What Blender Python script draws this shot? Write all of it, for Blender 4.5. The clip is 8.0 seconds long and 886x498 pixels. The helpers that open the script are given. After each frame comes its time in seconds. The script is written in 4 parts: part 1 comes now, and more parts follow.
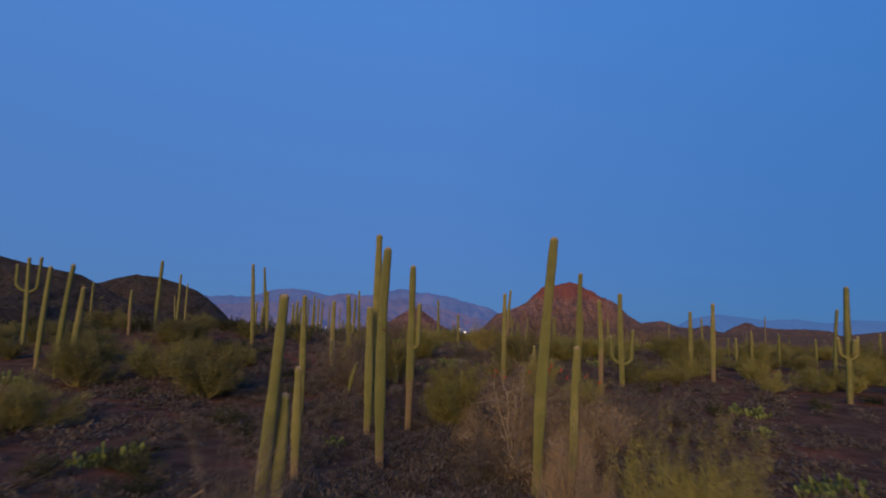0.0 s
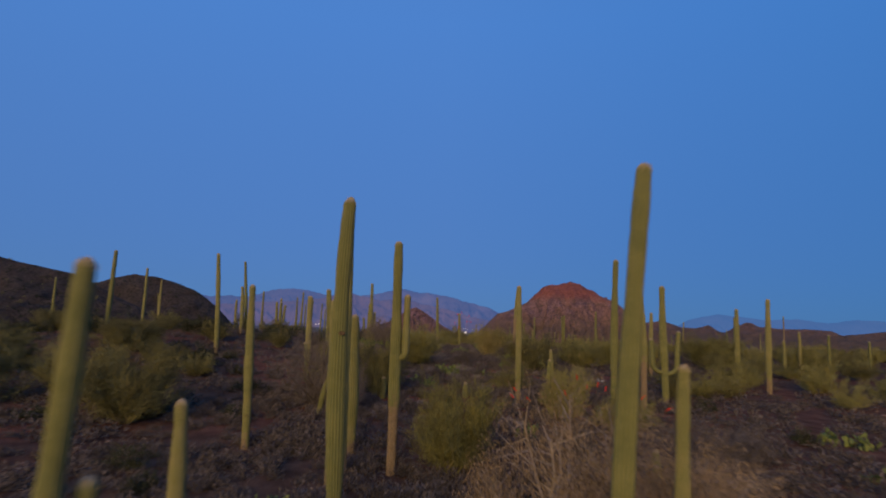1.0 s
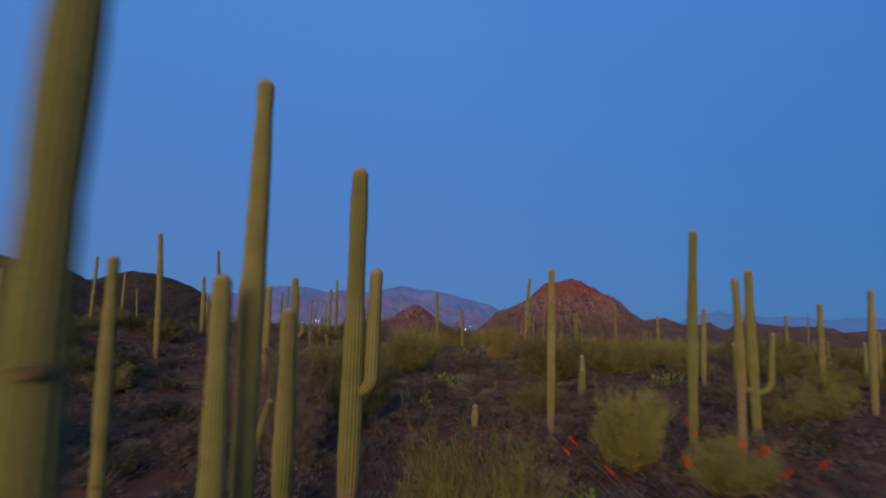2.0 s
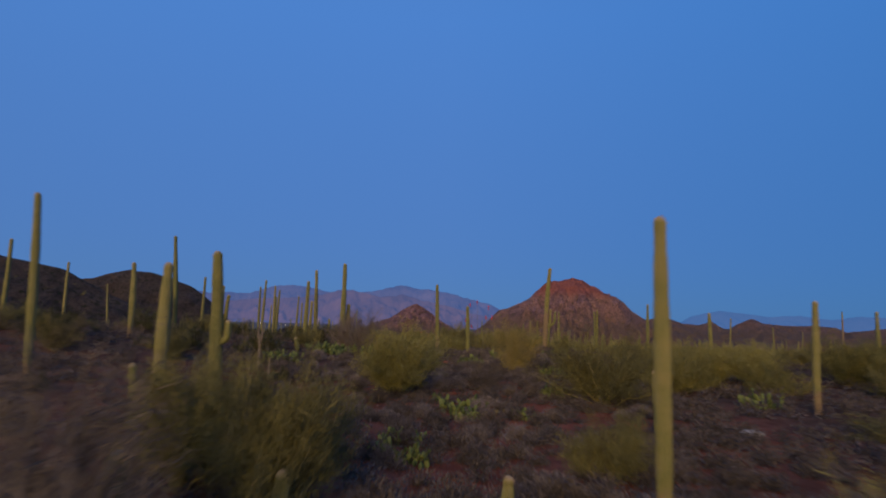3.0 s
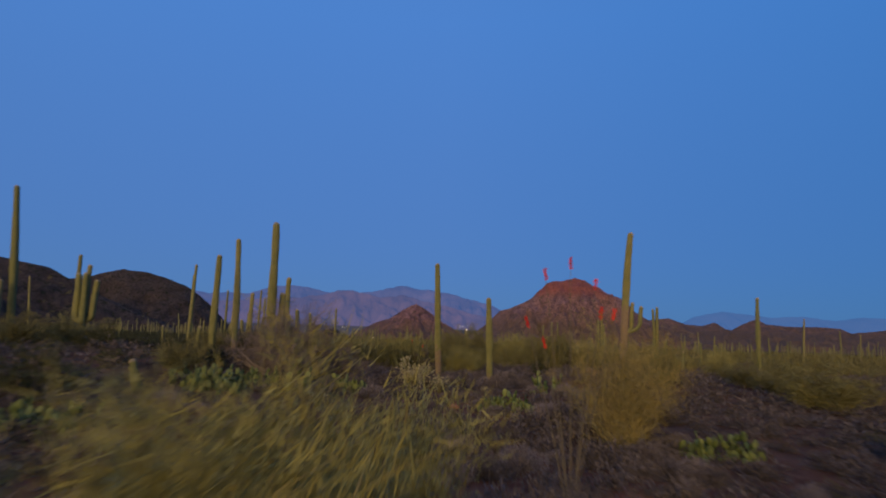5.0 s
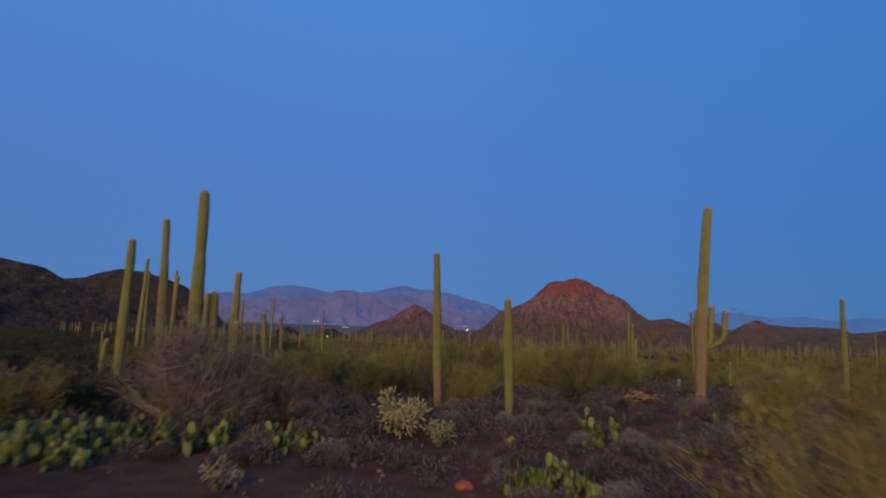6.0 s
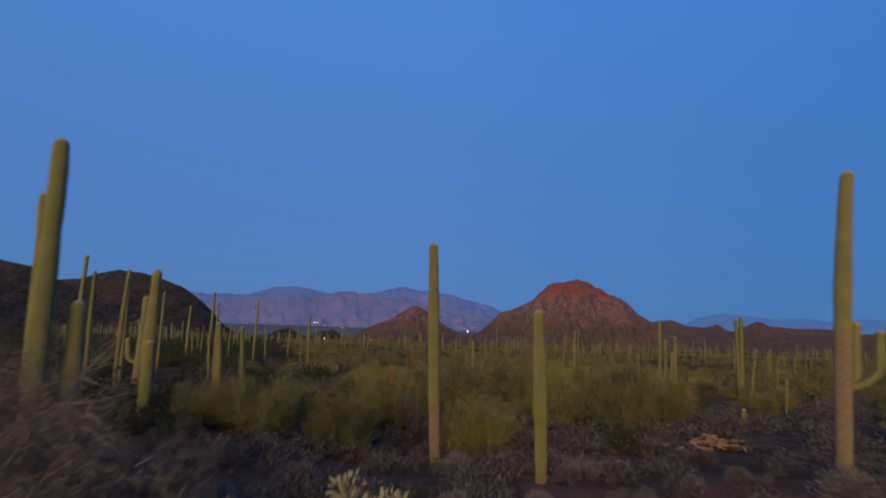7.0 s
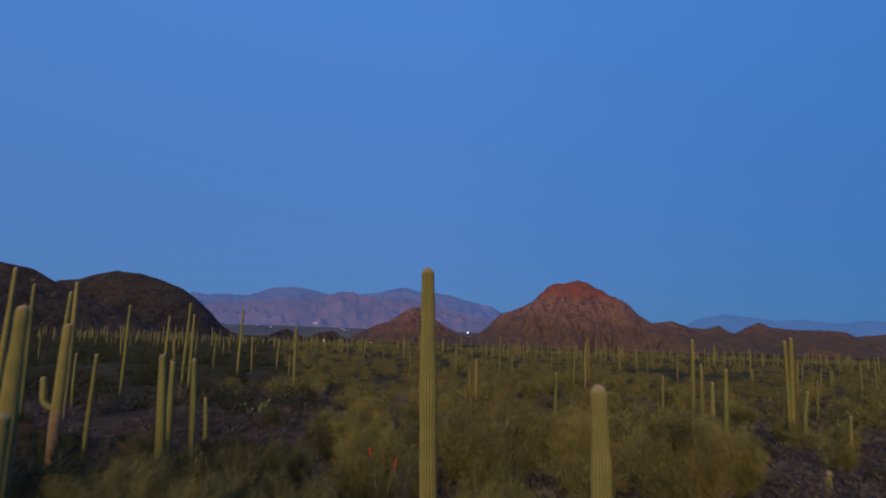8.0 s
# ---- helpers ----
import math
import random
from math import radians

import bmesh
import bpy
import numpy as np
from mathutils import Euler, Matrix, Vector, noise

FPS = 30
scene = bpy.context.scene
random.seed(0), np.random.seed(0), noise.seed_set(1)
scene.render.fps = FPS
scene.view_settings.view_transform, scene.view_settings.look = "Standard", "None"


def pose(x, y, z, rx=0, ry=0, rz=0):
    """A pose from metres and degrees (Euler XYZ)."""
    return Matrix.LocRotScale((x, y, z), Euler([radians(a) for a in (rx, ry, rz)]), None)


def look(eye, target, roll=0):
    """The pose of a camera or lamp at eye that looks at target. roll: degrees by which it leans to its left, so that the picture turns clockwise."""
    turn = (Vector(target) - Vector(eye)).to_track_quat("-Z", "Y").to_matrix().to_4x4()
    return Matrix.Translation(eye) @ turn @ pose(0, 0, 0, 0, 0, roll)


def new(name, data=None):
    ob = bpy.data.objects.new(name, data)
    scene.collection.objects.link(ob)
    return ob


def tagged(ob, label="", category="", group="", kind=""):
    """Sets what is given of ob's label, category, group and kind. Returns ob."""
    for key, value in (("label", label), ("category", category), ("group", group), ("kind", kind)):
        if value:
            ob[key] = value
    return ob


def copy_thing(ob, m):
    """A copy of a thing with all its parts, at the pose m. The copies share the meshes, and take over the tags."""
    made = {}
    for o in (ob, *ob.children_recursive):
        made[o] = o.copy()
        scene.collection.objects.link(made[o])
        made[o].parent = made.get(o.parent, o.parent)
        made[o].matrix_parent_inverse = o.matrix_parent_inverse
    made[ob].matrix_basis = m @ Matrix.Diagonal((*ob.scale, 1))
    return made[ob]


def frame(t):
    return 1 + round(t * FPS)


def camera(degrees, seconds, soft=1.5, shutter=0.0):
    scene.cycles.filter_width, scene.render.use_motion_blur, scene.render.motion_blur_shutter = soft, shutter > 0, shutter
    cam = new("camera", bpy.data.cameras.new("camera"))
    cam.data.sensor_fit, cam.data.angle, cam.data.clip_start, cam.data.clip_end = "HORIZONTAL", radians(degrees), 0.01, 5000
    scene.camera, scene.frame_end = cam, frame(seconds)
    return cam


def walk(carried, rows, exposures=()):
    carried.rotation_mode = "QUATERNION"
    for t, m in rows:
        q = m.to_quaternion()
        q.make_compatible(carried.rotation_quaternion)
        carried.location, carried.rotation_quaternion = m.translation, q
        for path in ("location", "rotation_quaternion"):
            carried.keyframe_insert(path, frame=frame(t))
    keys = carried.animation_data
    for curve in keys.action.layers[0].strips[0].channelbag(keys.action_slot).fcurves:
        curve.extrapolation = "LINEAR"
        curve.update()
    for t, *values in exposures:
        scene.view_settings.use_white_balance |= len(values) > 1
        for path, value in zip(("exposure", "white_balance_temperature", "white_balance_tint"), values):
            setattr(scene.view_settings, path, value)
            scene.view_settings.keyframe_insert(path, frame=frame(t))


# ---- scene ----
EXPO = 0.8
SKY, SKY_TINT, SUN_EL = 0.10, (0.42, 0.85, 1.4), 8.0
DUSK_HIGH, DUSK_LOW, DUSK_EAST = (0.445, 1.30, 3.43), (0.47, 1.02, 2.36), (0.66, 0.875, 0.925)
GLOW, GLOW_COLOR, GLOW_EL = 1.72, (1.0, 0.66, 0.26), 15
# strength of the emission that paints haze on the far ranges
RANGE_HAZE_GLOW = 0.30
cam = camera(73.0, 8.0, soft=1.9, shutter=0.6)
PATH = [
    (0.0, (-0.110, 5.42, 4.25), (-0.115, 7.402, 4.513), 1.95),
    (0.5, (-0.050, 9.92, 4.27), (-0.055, 11.903, 4.531), 1.95),
    (1.0, (-0.010, 14.56, 4.32), (-0.016, 16.542, 4.583), 1.95),
    (1.5, (-0.010, 19.52, 4.41), (-0.016, 21.503, 4.667), 1.95),
    (3.0, (-0.100, 37.61, 4.51), (-0.108, 39.594, 4.762), 1.95),
    (3.5, (-0.160, 43.92, 4.53), (-0.168, 45.904, 4.782), 1.95),
    (4.0, (-0.210, 50.20, 4.57), (-0.218, 52.184, 4.823), 2.0),
    (4.5, (-0.270, 56.13, 4.60), (-0.279, 58.114, 4.854), 2.0),
    (6.0, (-0.395, 71.31, 5.21), (-0.405, 73.293, 5.464), 2.0),
    (6.5, (-0.390, 75.66, 5.48), (-0.401, 77.643, 5.735), 2.0),
    (7.0, (-0.390, 79.55, 5.86), (-0.401, 81.533, 6.118), 2.05),
    (7.5, (-0.405, 82.90, 6.51), (-0.417, 84.882, 6.772), 2.1),
    (8.0, (-0.415, 86.05, 7.33), (-0.427, 88.033, 7.590), 2.1),
]
walk(cam, [(t, look(eye, target, roll)) for t, eye, target, roll in PATH], exposures=[(0.0, EXPO), (8.0, EXPO)])

# ---- light: clear sky after sunset, warm afterglow behind the camera ----
world = bpy.data.worlds.new("dusk")
scene.world = world
world.use_nodes = True
wn, wl = world.node_tree.nodes, world.node_tree.links
sky = wn.new("ShaderNodeTexSky")
sky.sky_type, sky.sun_disc = "NISHITA", False
sky.sun_elevation, sky.sun_rotation = radians(SUN_EL), radians(180)
sky.altitude, sky.air_density, sky.dust_density, sky.ozone_density = 800, 1.0, 0.3, 5.0
tint = wn.new("ShaderNodeMix")
tint.data_type, tint.blend_type = "RGBA", "MULTIPLY"
tint.inputs[0].default_value = 1.0
tint.inputs[7].default_value = (*SKY_TINT, 1)
wl.new(sky.outputs[0], tint.inputs[6])
# the blue hour's even, deep blue air
even = wn.new("ShaderNodeMix")
even.data_type, even.blend_type = "RGBA", "MIX"
even.inputs[0].default_value = 0.93
# paler towards the horizon, deeper away from where the sun went down
where = wn.new("ShaderNodeTexCoord")
split = wn.new("ShaderNodeSeparateXYZ")
wl.new(where.outputs["Generated"], split.inputs[0])
height, east = wn.new("ShaderNodeMapRange"), wn.new("ShaderNodeMapRange")
height.inputs[1].default_value, height.inputs[2].default_value = 0.02, 0.47
east.inputs[1].default_value, east.inputs[2].default_value = 0.0, 0.65
wl.new(split.outputs[2], height.inputs[0])
wl.new(split.outputs[0], east.inputs[0])
dusk = wn.new("ShaderNodeMix")
dusk.data_type = "RGBA"
dusk.inputs[6].default_value, dusk.inputs[7].default_value = (*DUSK_LOW, 1), (*DUSK_HIGH, 1)
wl.new(height.outputs[0], dusk.inputs[0])
deep = wn.new("ShaderNodeMix")
deep.data_type, deep.blend_type = "RGBA", "MULTIPLY"
deep.inputs[7].default_value = (*DUSK_EAST, 1)
wl.new(east.outputs[0], deep.inputs[0])
wl.new(dusk.outputs[2], deep.inputs[6])
wl.new(deep.outputs[2], even.inputs[7])
wl.new(tint.outputs[2], even.inputs[6])
wl.new(even.outputs[2], wn["Background"].inputs[0])
wn["Background"].inputs[1].default_value = SKY

glow = bpy.data.lights.new("afterglow", "SUN")
glow.energy, glow.angle, glow.color = GLOW, radians(35), GLOW_COLOR
new("afterglow", glow).matrix_world = look((0, 0, 40), (14, 60, 40 - 62 * math.tan(radians(GLOW_EL))))

# ---- materials ----
def node_material(name, rough=0.9, spec=0.25):
    m = bpy.data.materials.new(name)
    m.use_nodes = True
    n, l = m.node_tree.nodes, m.node_tree.links
    b = n["Principled BSDF"]
    b.inputs["Roughness"].default_value = rough
    b.inputs["Specular IOR Level"].default_value = spec
    return m, n, l, b


def ramp(n, l, src, stops):
    r = n.new("ShaderNodeValToRGB")
    e = r.color_ramp.elements
    while len(e) < len(stops):
        e.new(0.5)
    for k, (p, c) in zip(e, stops):
        k.position, k.color = p, (*c, 1)
    l.new(src, r.inputs[0])
    return r.outputs[0]


def noise_tex(n, l, scale, detail=4.0, coords=None, rough=0.55):
    t = n.new("ShaderNodeTexNoise")
    t.inputs["Scale"].default_value, t.inputs["Detail"].default_value = scale, detail
    t.inputs["Roughness"].default_value = rough
    if coords is not None:
        l.new(coords, t.inputs["Vector"])
    return t.outputs[0]


def mixed(n, l, a, b, fac, blend="MIX"):
    m = n.new("ShaderNodeMix")
    m.data_type, m.blend_type = "RGBA", blend
    for i, v in ((0, fac), (6, a), (7, b)):
        if isinstance(v, (float, int)):
            m.inputs[i].default_value = v
        elif isinstance(v, tuple):
            m.inputs[i].default_value = (*v, 1)
        else:
            l.new(v, m.inputs[i])
    return m.outputs[2]


def arith(n, l, op, a, b=0.5):
    m = n.new("ShaderNodeMath")
    m.operation = op
    for i, v in ((0, a), (1, b)):
        if isinstance(v, (float, int)):
            m.inputs[i].default_value = v
        else:
            l.new(v, m.inputs[i])
    return m.outputs[0]


def bumped(n, l, b, height, strength, distance):
    k = n.new("ShaderNodeBump")
    k.inputs["Strength"].default_value, k.inputs["Distance"].default_value = strength, distance
    l.new(height, k.inputs["Height"])
    l.new(k.outputs[0], b.inputs["Normal"])


def place_coords(n):
    return n.new("ShaderNodeNewGeometry").outputs["Position"]


def varied(name, dark, light, scale, rough=0.9, vary=0.35, bump=0.0, grain=None):
    """A surface between two colours by a noise in place, each object and each loose piece a little different."""
    m, n, l, b = node_material(name, rough)
    g = n.new("ShaderNodeNewGeometry")
    t = noise_tex(n, l, scale, 5.0, g.outputs["Position"])
    f = mixed(n, l, (0.0, 0.0, 0.0), (1.0, 1.0, 1.0), t)
    f = arith(n, l, "ADD", f, arith(n, l, "MULTIPLY", arith(n, l, "SUBTRACT", g.outputs["Random Per Island"]), vary if grain is None else grain))
    f = arith(n, l, "ADD", f, arith(n, l, "MULTIPLY", arith(n, l, "SUBTRACT", n.new("ShaderNodeObjectInfo").outputs["Random"]), vary))
    l.new(ramp(n, l, f, [(0.2, dark), (0.8, light)]), b.inputs["Base Color"])
    if bump:
        bumped(n, l, b, noise_tex(n, l, scale * 12, 4.0, g.outputs["Position"]), 0.6, bump)
    return m


def soil_material():
    m, n, l, b = node_material("desert_soil", 1.0, 0.0)
    p = place_coords(n)
    broad = noise_tex(n, l, 0.09, 4.0, p)
    mid = noise_tex(n, l, 0.9, 6.0, p)
    fine = noise_tex(n, l, 14.0, 5.0, p, 0.7)
    red = ramp(n, l, mid, [(0.3, (0.165, 0.056, 0.036)), (0.7, (0.325, 0.108, 0.068))])
    grey = ramp(n, l, mid, [(0.3, (0.070, 0.041, 0.031)), (0.7, (0.150, 0.087, 0.063))])
    # the soil is reddest on the low rise between the palo verdes
    near = n.new("ShaderNodeVectorMath")
    near.operation = "DISTANCE"
    near.inputs[1].default_value = (2.0, 60.0, 0.3)
    l.new(p, near.inputs[0])
    heart = n.new("ShaderNodeMapRange")
    heart.inputs[1].default_value, heart.inputs[2].default_value = 20.0, 6.0
    heart.inputs[3].default_value, heart.inputs[4].default_value = 0.0, 0.36
    l.new(near.outputs["Value"], heart.inputs[0])
    c = mixed(n, l, grey, red, ramp(n, l, arith(n, l, "ADD", broad, heart.outputs[0]), [(0.50, (0, 0, 0)), (0.85, (0.9, 0.9, 0.9))]))
    grit = ramp(n, l, fine, [(0.3, (0.55, 0.55, 0.55)), (0.62, (1.0, 1.0, 1.0)), (0.75, (1.5, 1.45, 1.4))])
    c = mixed(n, l, c, grit, 0.8, "MULTIPLY")
    # far plain: scrub and soil blend into one olive-brown cover
    sep = n.new("ShaderNodeSeparateXYZ")
    l.new(p, sep.inputs[0])
    scrub = ramp(n, l, noise_tex(n, l, 0.16, 8.0, p, 0.75), [(0.38, (0.042, 0.034, 0.022)), (0.52, (0.082, 0.067, 0.032)), (0.68, (0.135, 0.112, 0.052))])
    far = n.new("ShaderNodeMapRange")
    far.inputs[1].default_value, far.inputs[2].default_value = 110, 190
    l.new(sep.outputs[1], far.inputs[0])
    c = mixed(n, l, c, scrub, far.outputs[0])
    l.new(c, b.inputs["Base Color"])
    bumped(n, l, b, arith(n, l, "ADD", fine, mid), 0.8, 0.06)
    return m


def hill_material(name, rock, dark, scrub, cap=None, apron=None, rubble=1.0):
    """Broken rock slopes: ledges, loose pale rubble and dark shrubs, with a redder cliff on top where there is one."""
    m, n, l, b = node_material(name, 0.95, 0.1)
    p = place_coords(n)
    stretch = n.new("ShaderNodeMapping")
    stretch.inputs["Scale"].default_value = (1, 1, 1.25)
    l.new(p, stretch.inputs[0])
    ledges = noise_tex(n, l, 0.035, 9.0, stretch.outputs[0], 0.72)
    spots = noise_tex(n, l, 0.17, 3.0, p, 0.75)
    stones = noise_tex(n, l, 0.26, 4.0, stretch.outputs[0], 0.8)
    c = ramp(n, l, ledges, [(0.34, dark), (0.46, rock), (0.66, tuple(min(1, k * 1.35) for k in rock))])
    c = mixed(n, l, c, ramp(n, l, stones, [(0.36, (0.45, 0.45, 0.47)), (0.5, (1.0, 1.0, 1.0)), (0.64, (1.75, 1.7, 1.7))]), 0.9 * rubble, "MULTIPLY")
    pale = noise_tex(n, l, 0.075, 7.0, p, 0.8)
    c = mixed(n, l, c, tuple(min(1, k * 1.9) for k in rock), arith(n, l, "MULTIPLY", ramp(n, l, pale, [(0.57, (0, 0, 0)), (0.63, (0.75, 0.75, 0.75))]), rubble))
    c = mixed(n, l, c, scrub, ramp(n, l, spots, [(0.54, (0, 0, 0)), (0.60, (0.9, 0.9, 0.9))]))
    sep = n.new("ShaderNodeSeparateXYZ")
    l.new(p, sep.inputs[0])
    if apron:
        low = n.new("ShaderNodeMapRange")
        low.inputs[1].default_value, low.inputs[2].default_value = apron[1], apron[0]
        l.new(arith(n, l, "ADD", sep.outputs[2], arith(n, l, "MULTIPLY", pale, 70.0)), low.inputs[0])
        c = mixed(n, l, c, ramp(n, l, spots, [(0.35, (0.065, 0.055, 0.036)), (0.65, (0.135, 0.098, 0.078))]), arith(n, l, "MULTIPLY", low.outputs[0], 0.7))
    if cap:
        high = n.new("ShaderNodeMapRange")
        high.inputs[1].default_value, high.inputs[2].default_value = cap[1], cap[2]
        l.new(arith(n, l, "ADD", sep.outputs[2], arith(n, l, "MULTIPLY", ledges, 60.0)), high.inputs[0])
        crag = ramp(n, l, stones, [(0.36, tuple(k * 0.42 for k in cap[0])), (0.5, cap[0]), (0.66, tuple(k * 1.45 for k in cap[0]))])
        c = mixed(n, l, c, crag, high.outputs[0])
    l.new(c, b.inputs["Base Color"])
    bumped(n, l, b, arith(n, l, "ADD", ledges, arith(n, l, "MULTIPLY", stones, 0.25)), 1.0, 14.0)
    return m


def hazed_material(name, low, high, air, amount):
    """Far ranges, with the haze of miles of dusk air painted in as emission."""
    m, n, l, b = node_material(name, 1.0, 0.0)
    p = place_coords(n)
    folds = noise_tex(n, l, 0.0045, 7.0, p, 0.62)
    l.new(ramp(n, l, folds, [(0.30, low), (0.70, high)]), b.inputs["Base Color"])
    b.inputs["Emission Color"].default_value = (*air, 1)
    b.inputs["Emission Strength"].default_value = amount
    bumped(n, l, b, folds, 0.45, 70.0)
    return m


def saguaro_material():
    m, n, l, b = node_material("saguaro_skin", 0.7, 0.3)
    uv = n.new("ShaderNodeUVMap")
    uv.uv_map = "rib"
    sep = n.new("ShaderNodeSeparateXYZ")
    l.new(uv.outputs[0], sep.inputs[0])
    top = n.new("ShaderNodeUVMap")
    top.uv_map = "tip"
    st = n.new("ShaderNodeSeparateXYZ")
    l.new(top.outputs[0], st.inputs[0])
    p = place_coords(n)
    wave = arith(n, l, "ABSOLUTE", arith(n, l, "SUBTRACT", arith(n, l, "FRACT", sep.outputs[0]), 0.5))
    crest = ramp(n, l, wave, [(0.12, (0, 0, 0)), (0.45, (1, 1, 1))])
    blotch = noise_tex(n, l, 2.2, 5.0, p)
    own = n.new("ShaderNodeObjectInfo").outputs["Random"]
    skin = ramp(n, l, arith(n, l, "ADD", blotch, arith(n, l, "MULTIPLY", arith(n, l, "SUBTRACT", own), 0.5)),
                [(0.25, (0.086, 0.094, 0.034)), (0.55, (0.148, 0.143, 0.053)), (0.85, (0.225, 0.188, 0.086))])
    spines = ramp(n, l, noise_tex(n, l, 30.0, 3.0, p), [(0.35, (0.22, 0.21, 0.06)), (0.7, (0.36, 0.32, 0.13))])
    # skin darker in the grooves between ribs, pale spines along the crests
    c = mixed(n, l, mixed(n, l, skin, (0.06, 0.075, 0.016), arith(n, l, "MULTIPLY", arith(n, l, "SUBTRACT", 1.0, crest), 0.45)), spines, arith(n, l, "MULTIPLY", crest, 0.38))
    # brown corky bark low on old stems, and healed scars
    cork = arith(n, l, "ADD", sep.outputs[1], arith(n, l, "MULTIPLY", noise_tex(n, l, 3.5, 4.0, p), -2.2))
    cork = arith(n, l, "ADD", cork, arith(n, l, "MULTIPLY", own, -1.4))
    c = mixed(n, l, c, ramp(n, l, noise_tex(n, l, 18.0, 4.0, p), [(0.3, (0.10, 0.065, 0.045)), (0.7, (0.25, 0.18, 0.125))]),
              ramp(n, l, arith(n, l, "ADD", cork, 1.6), [(0.25, (0.85, 0.85, 0.85)), (0.7, (0, 0, 0))]))
    scar = ramp(n, l, noise_tex(n, l, 5.5, 2.0, p), [(0.735, (0, 0, 0)), (0.77, (1, 1, 1))])
    c = mixed(n, l, c, (0.09, 0.06, 0.04), arith(n, l, "MULTIPLY", scar, 0.8))
    # felt of pale young spines on the growing tip
    felt = ramp(n, l, arith(n, l, "ADD", st.outputs[0], arith(n, l, "MULTIPLY", noise_tex(n, l, 25.0, 2.0, p), 0.10)), [(0.07, (1, 1, 1)), (0.2, (0, 0, 0))])
    c = mixed(n, l, c, (0.34, 0.26, 0.18), arith(n, l, "MULTIPLY", felt, 0.75))
    l.new(c, b.inputs["Base Color"])
    bumped(n, l, b, noise_tex(n, l, 60.0, 3.0, p), 0.5, 0.012)
    return m


FAR_SKIN = varied("far_saguaro_skin", (0.10, 0.105, 0.04), (0.21, 0.185, 0.082), 0.4, 0.75, 0.3, 0.0, 0.3)
SOIL = soil_material()
SAGUARO = saguaro_material()
PALE_PALO = varied("yellow_twigs", (0.140, 0.114, 0.038), (0.460, 0.350, 0.110), 0.8, 0.8, 0.38, 0.0, 0.45)
PALO = varied("green_twigs", (0.066, 0.066, 0.023), (0.262, 0.238, 0.073), 0.8, 0.8, 0.38, 0.0, 0.45)
OLIVE = varied("dull_olive_twigs", (0.052, 0.051, 0.022), (0.182, 0.165, 0.059), 0.8, 0.85, 0.4, 0.0, 0.45)
CREOSOTE = varied("dark_green_leaves", (0.014, 0.018, 0.007), (0.060, 0.062, 0.021), 1.4, 0.8, 0.6, 0.0, 0.5)
BARK = varied("pale_green_bark", (0.12, 0.105, 0.042), (0.27, 0.23, 0.10), 6.0, 0.8, 0.3, 0.004)
SCRUB = varied("plain_scrub_leaves", (0.018, 0.021, 0.010), (0.158, 0.138, 0.048), 0.30, 0.9, 0.8, 0.0, 0.16)
SCAR = varied("healed_scar", (0.03, 0.02, 0.012), (0.12, 0.08, 0.05), 12.0, 0.9, 0.3, 0.004)
FELT = varied("pale_spine_felt", (0.28, 0.20, 0.13), (0.50, 0.40, 0.28), 20.0, 0.9, 0.5)
DRY = varied("dry_twigs", (0.060, 0.049, 0.043), (0.170, 0.137, 0.120), 1.5, 0.9, 0.5, 0.0, 0.4)
DRY_WARM = varied("warm_dry_twigs", (0.135, 0.096, 0.058), (0.36, 0.250, 0.148), 1.5, 0.9, 0.5, 0.0, 0.5)
BUSH_WOOD = varied("dry_bush_wood", (0.06, 0.050, 0.044), (0.185, 0.150, 0.130), 5.0, 0.9, 0.4, 0.004)
DRY_WOOD = varied("weathered_wood", (0.10, 0.082, 0.072), (0.28, 0.23, 0.20), 5.0, 0.9, 0.4, 0.004)
BURSAGE = varied("grey_bursage", (0.054, 0.045, 0.044), (0.215, 0.178, 0.171), 2.2, 0.95, 0.6, 0.0, 0.3)
PAD = varied("prickly_pear_skin", (0.038, 0.062, 0.02), (0.150, 0.178, 0.052), 5.0, 0.6, 0.7, 0.003)
PAD_DRY = varied("yellowed_pad_skin", (0.13, 0.11, 0.04), (0.34, 0.27, 0.10), 5.0, 0.7, 0.6, 0.003)
CHOLLA = varied("pale_cholla_spines", (0.17, 0.158, 0.088), (0.39, 0.350, 0.210), 6.0, 0.85, 0.5)
CHOLLA_STEM = varied("dark_cholla_stem", (0.05, 0.045, 0.03), (0.13, 0.12, 0.06), 6.0, 0.9, 0.3)
BLOSSOM = varied("scarlet_petals", (0.42, 0.015, 0.012), (0.75, 0.05, 0.03), 8.0, 0.7, 0.4)
OCO_STEM = varied("thorny_grey_cane", (0.060, 0.052, 0.036), (0.150, 0.128, 0.090), 9.0, 0.9, 0.3, 0.004)
STONE = varied("desert_stone", (0.075, 0.047, 0.040), (0.19, 0.125, 0.105), 3.0, 0.9, 0.7, 0.01)
LOG = varied("dead_cactus_wood", (0.02, 0.011, 0.007), (0.28, 0.175, 0.095), 4.0, 0.9, 0.9, 0.01)
HILL_RED = hill_material("red_butte_rock", (0.195, 0.112, 0.112), (0.092, 0.054, 0.054), (0.075, 0.057, 0.045), cap=((0.235, 0.086, 0.076), 122, 146), apron=(45, 105))
HILL_CONE = hill_material("red_knoll_rock", (0.185, 0.101, 0.101), (0.085, 0.048, 0.049), (0.075, 0.056, 0.045), apron=(22, 62))
HILL_RIDGE = hill_material("scrubby_ridge_rock", (0.155, 0.088, 0.078), (0.07, 0.046, 0.041), (0.075, 0.060, 0.044), apron=(45, 100))
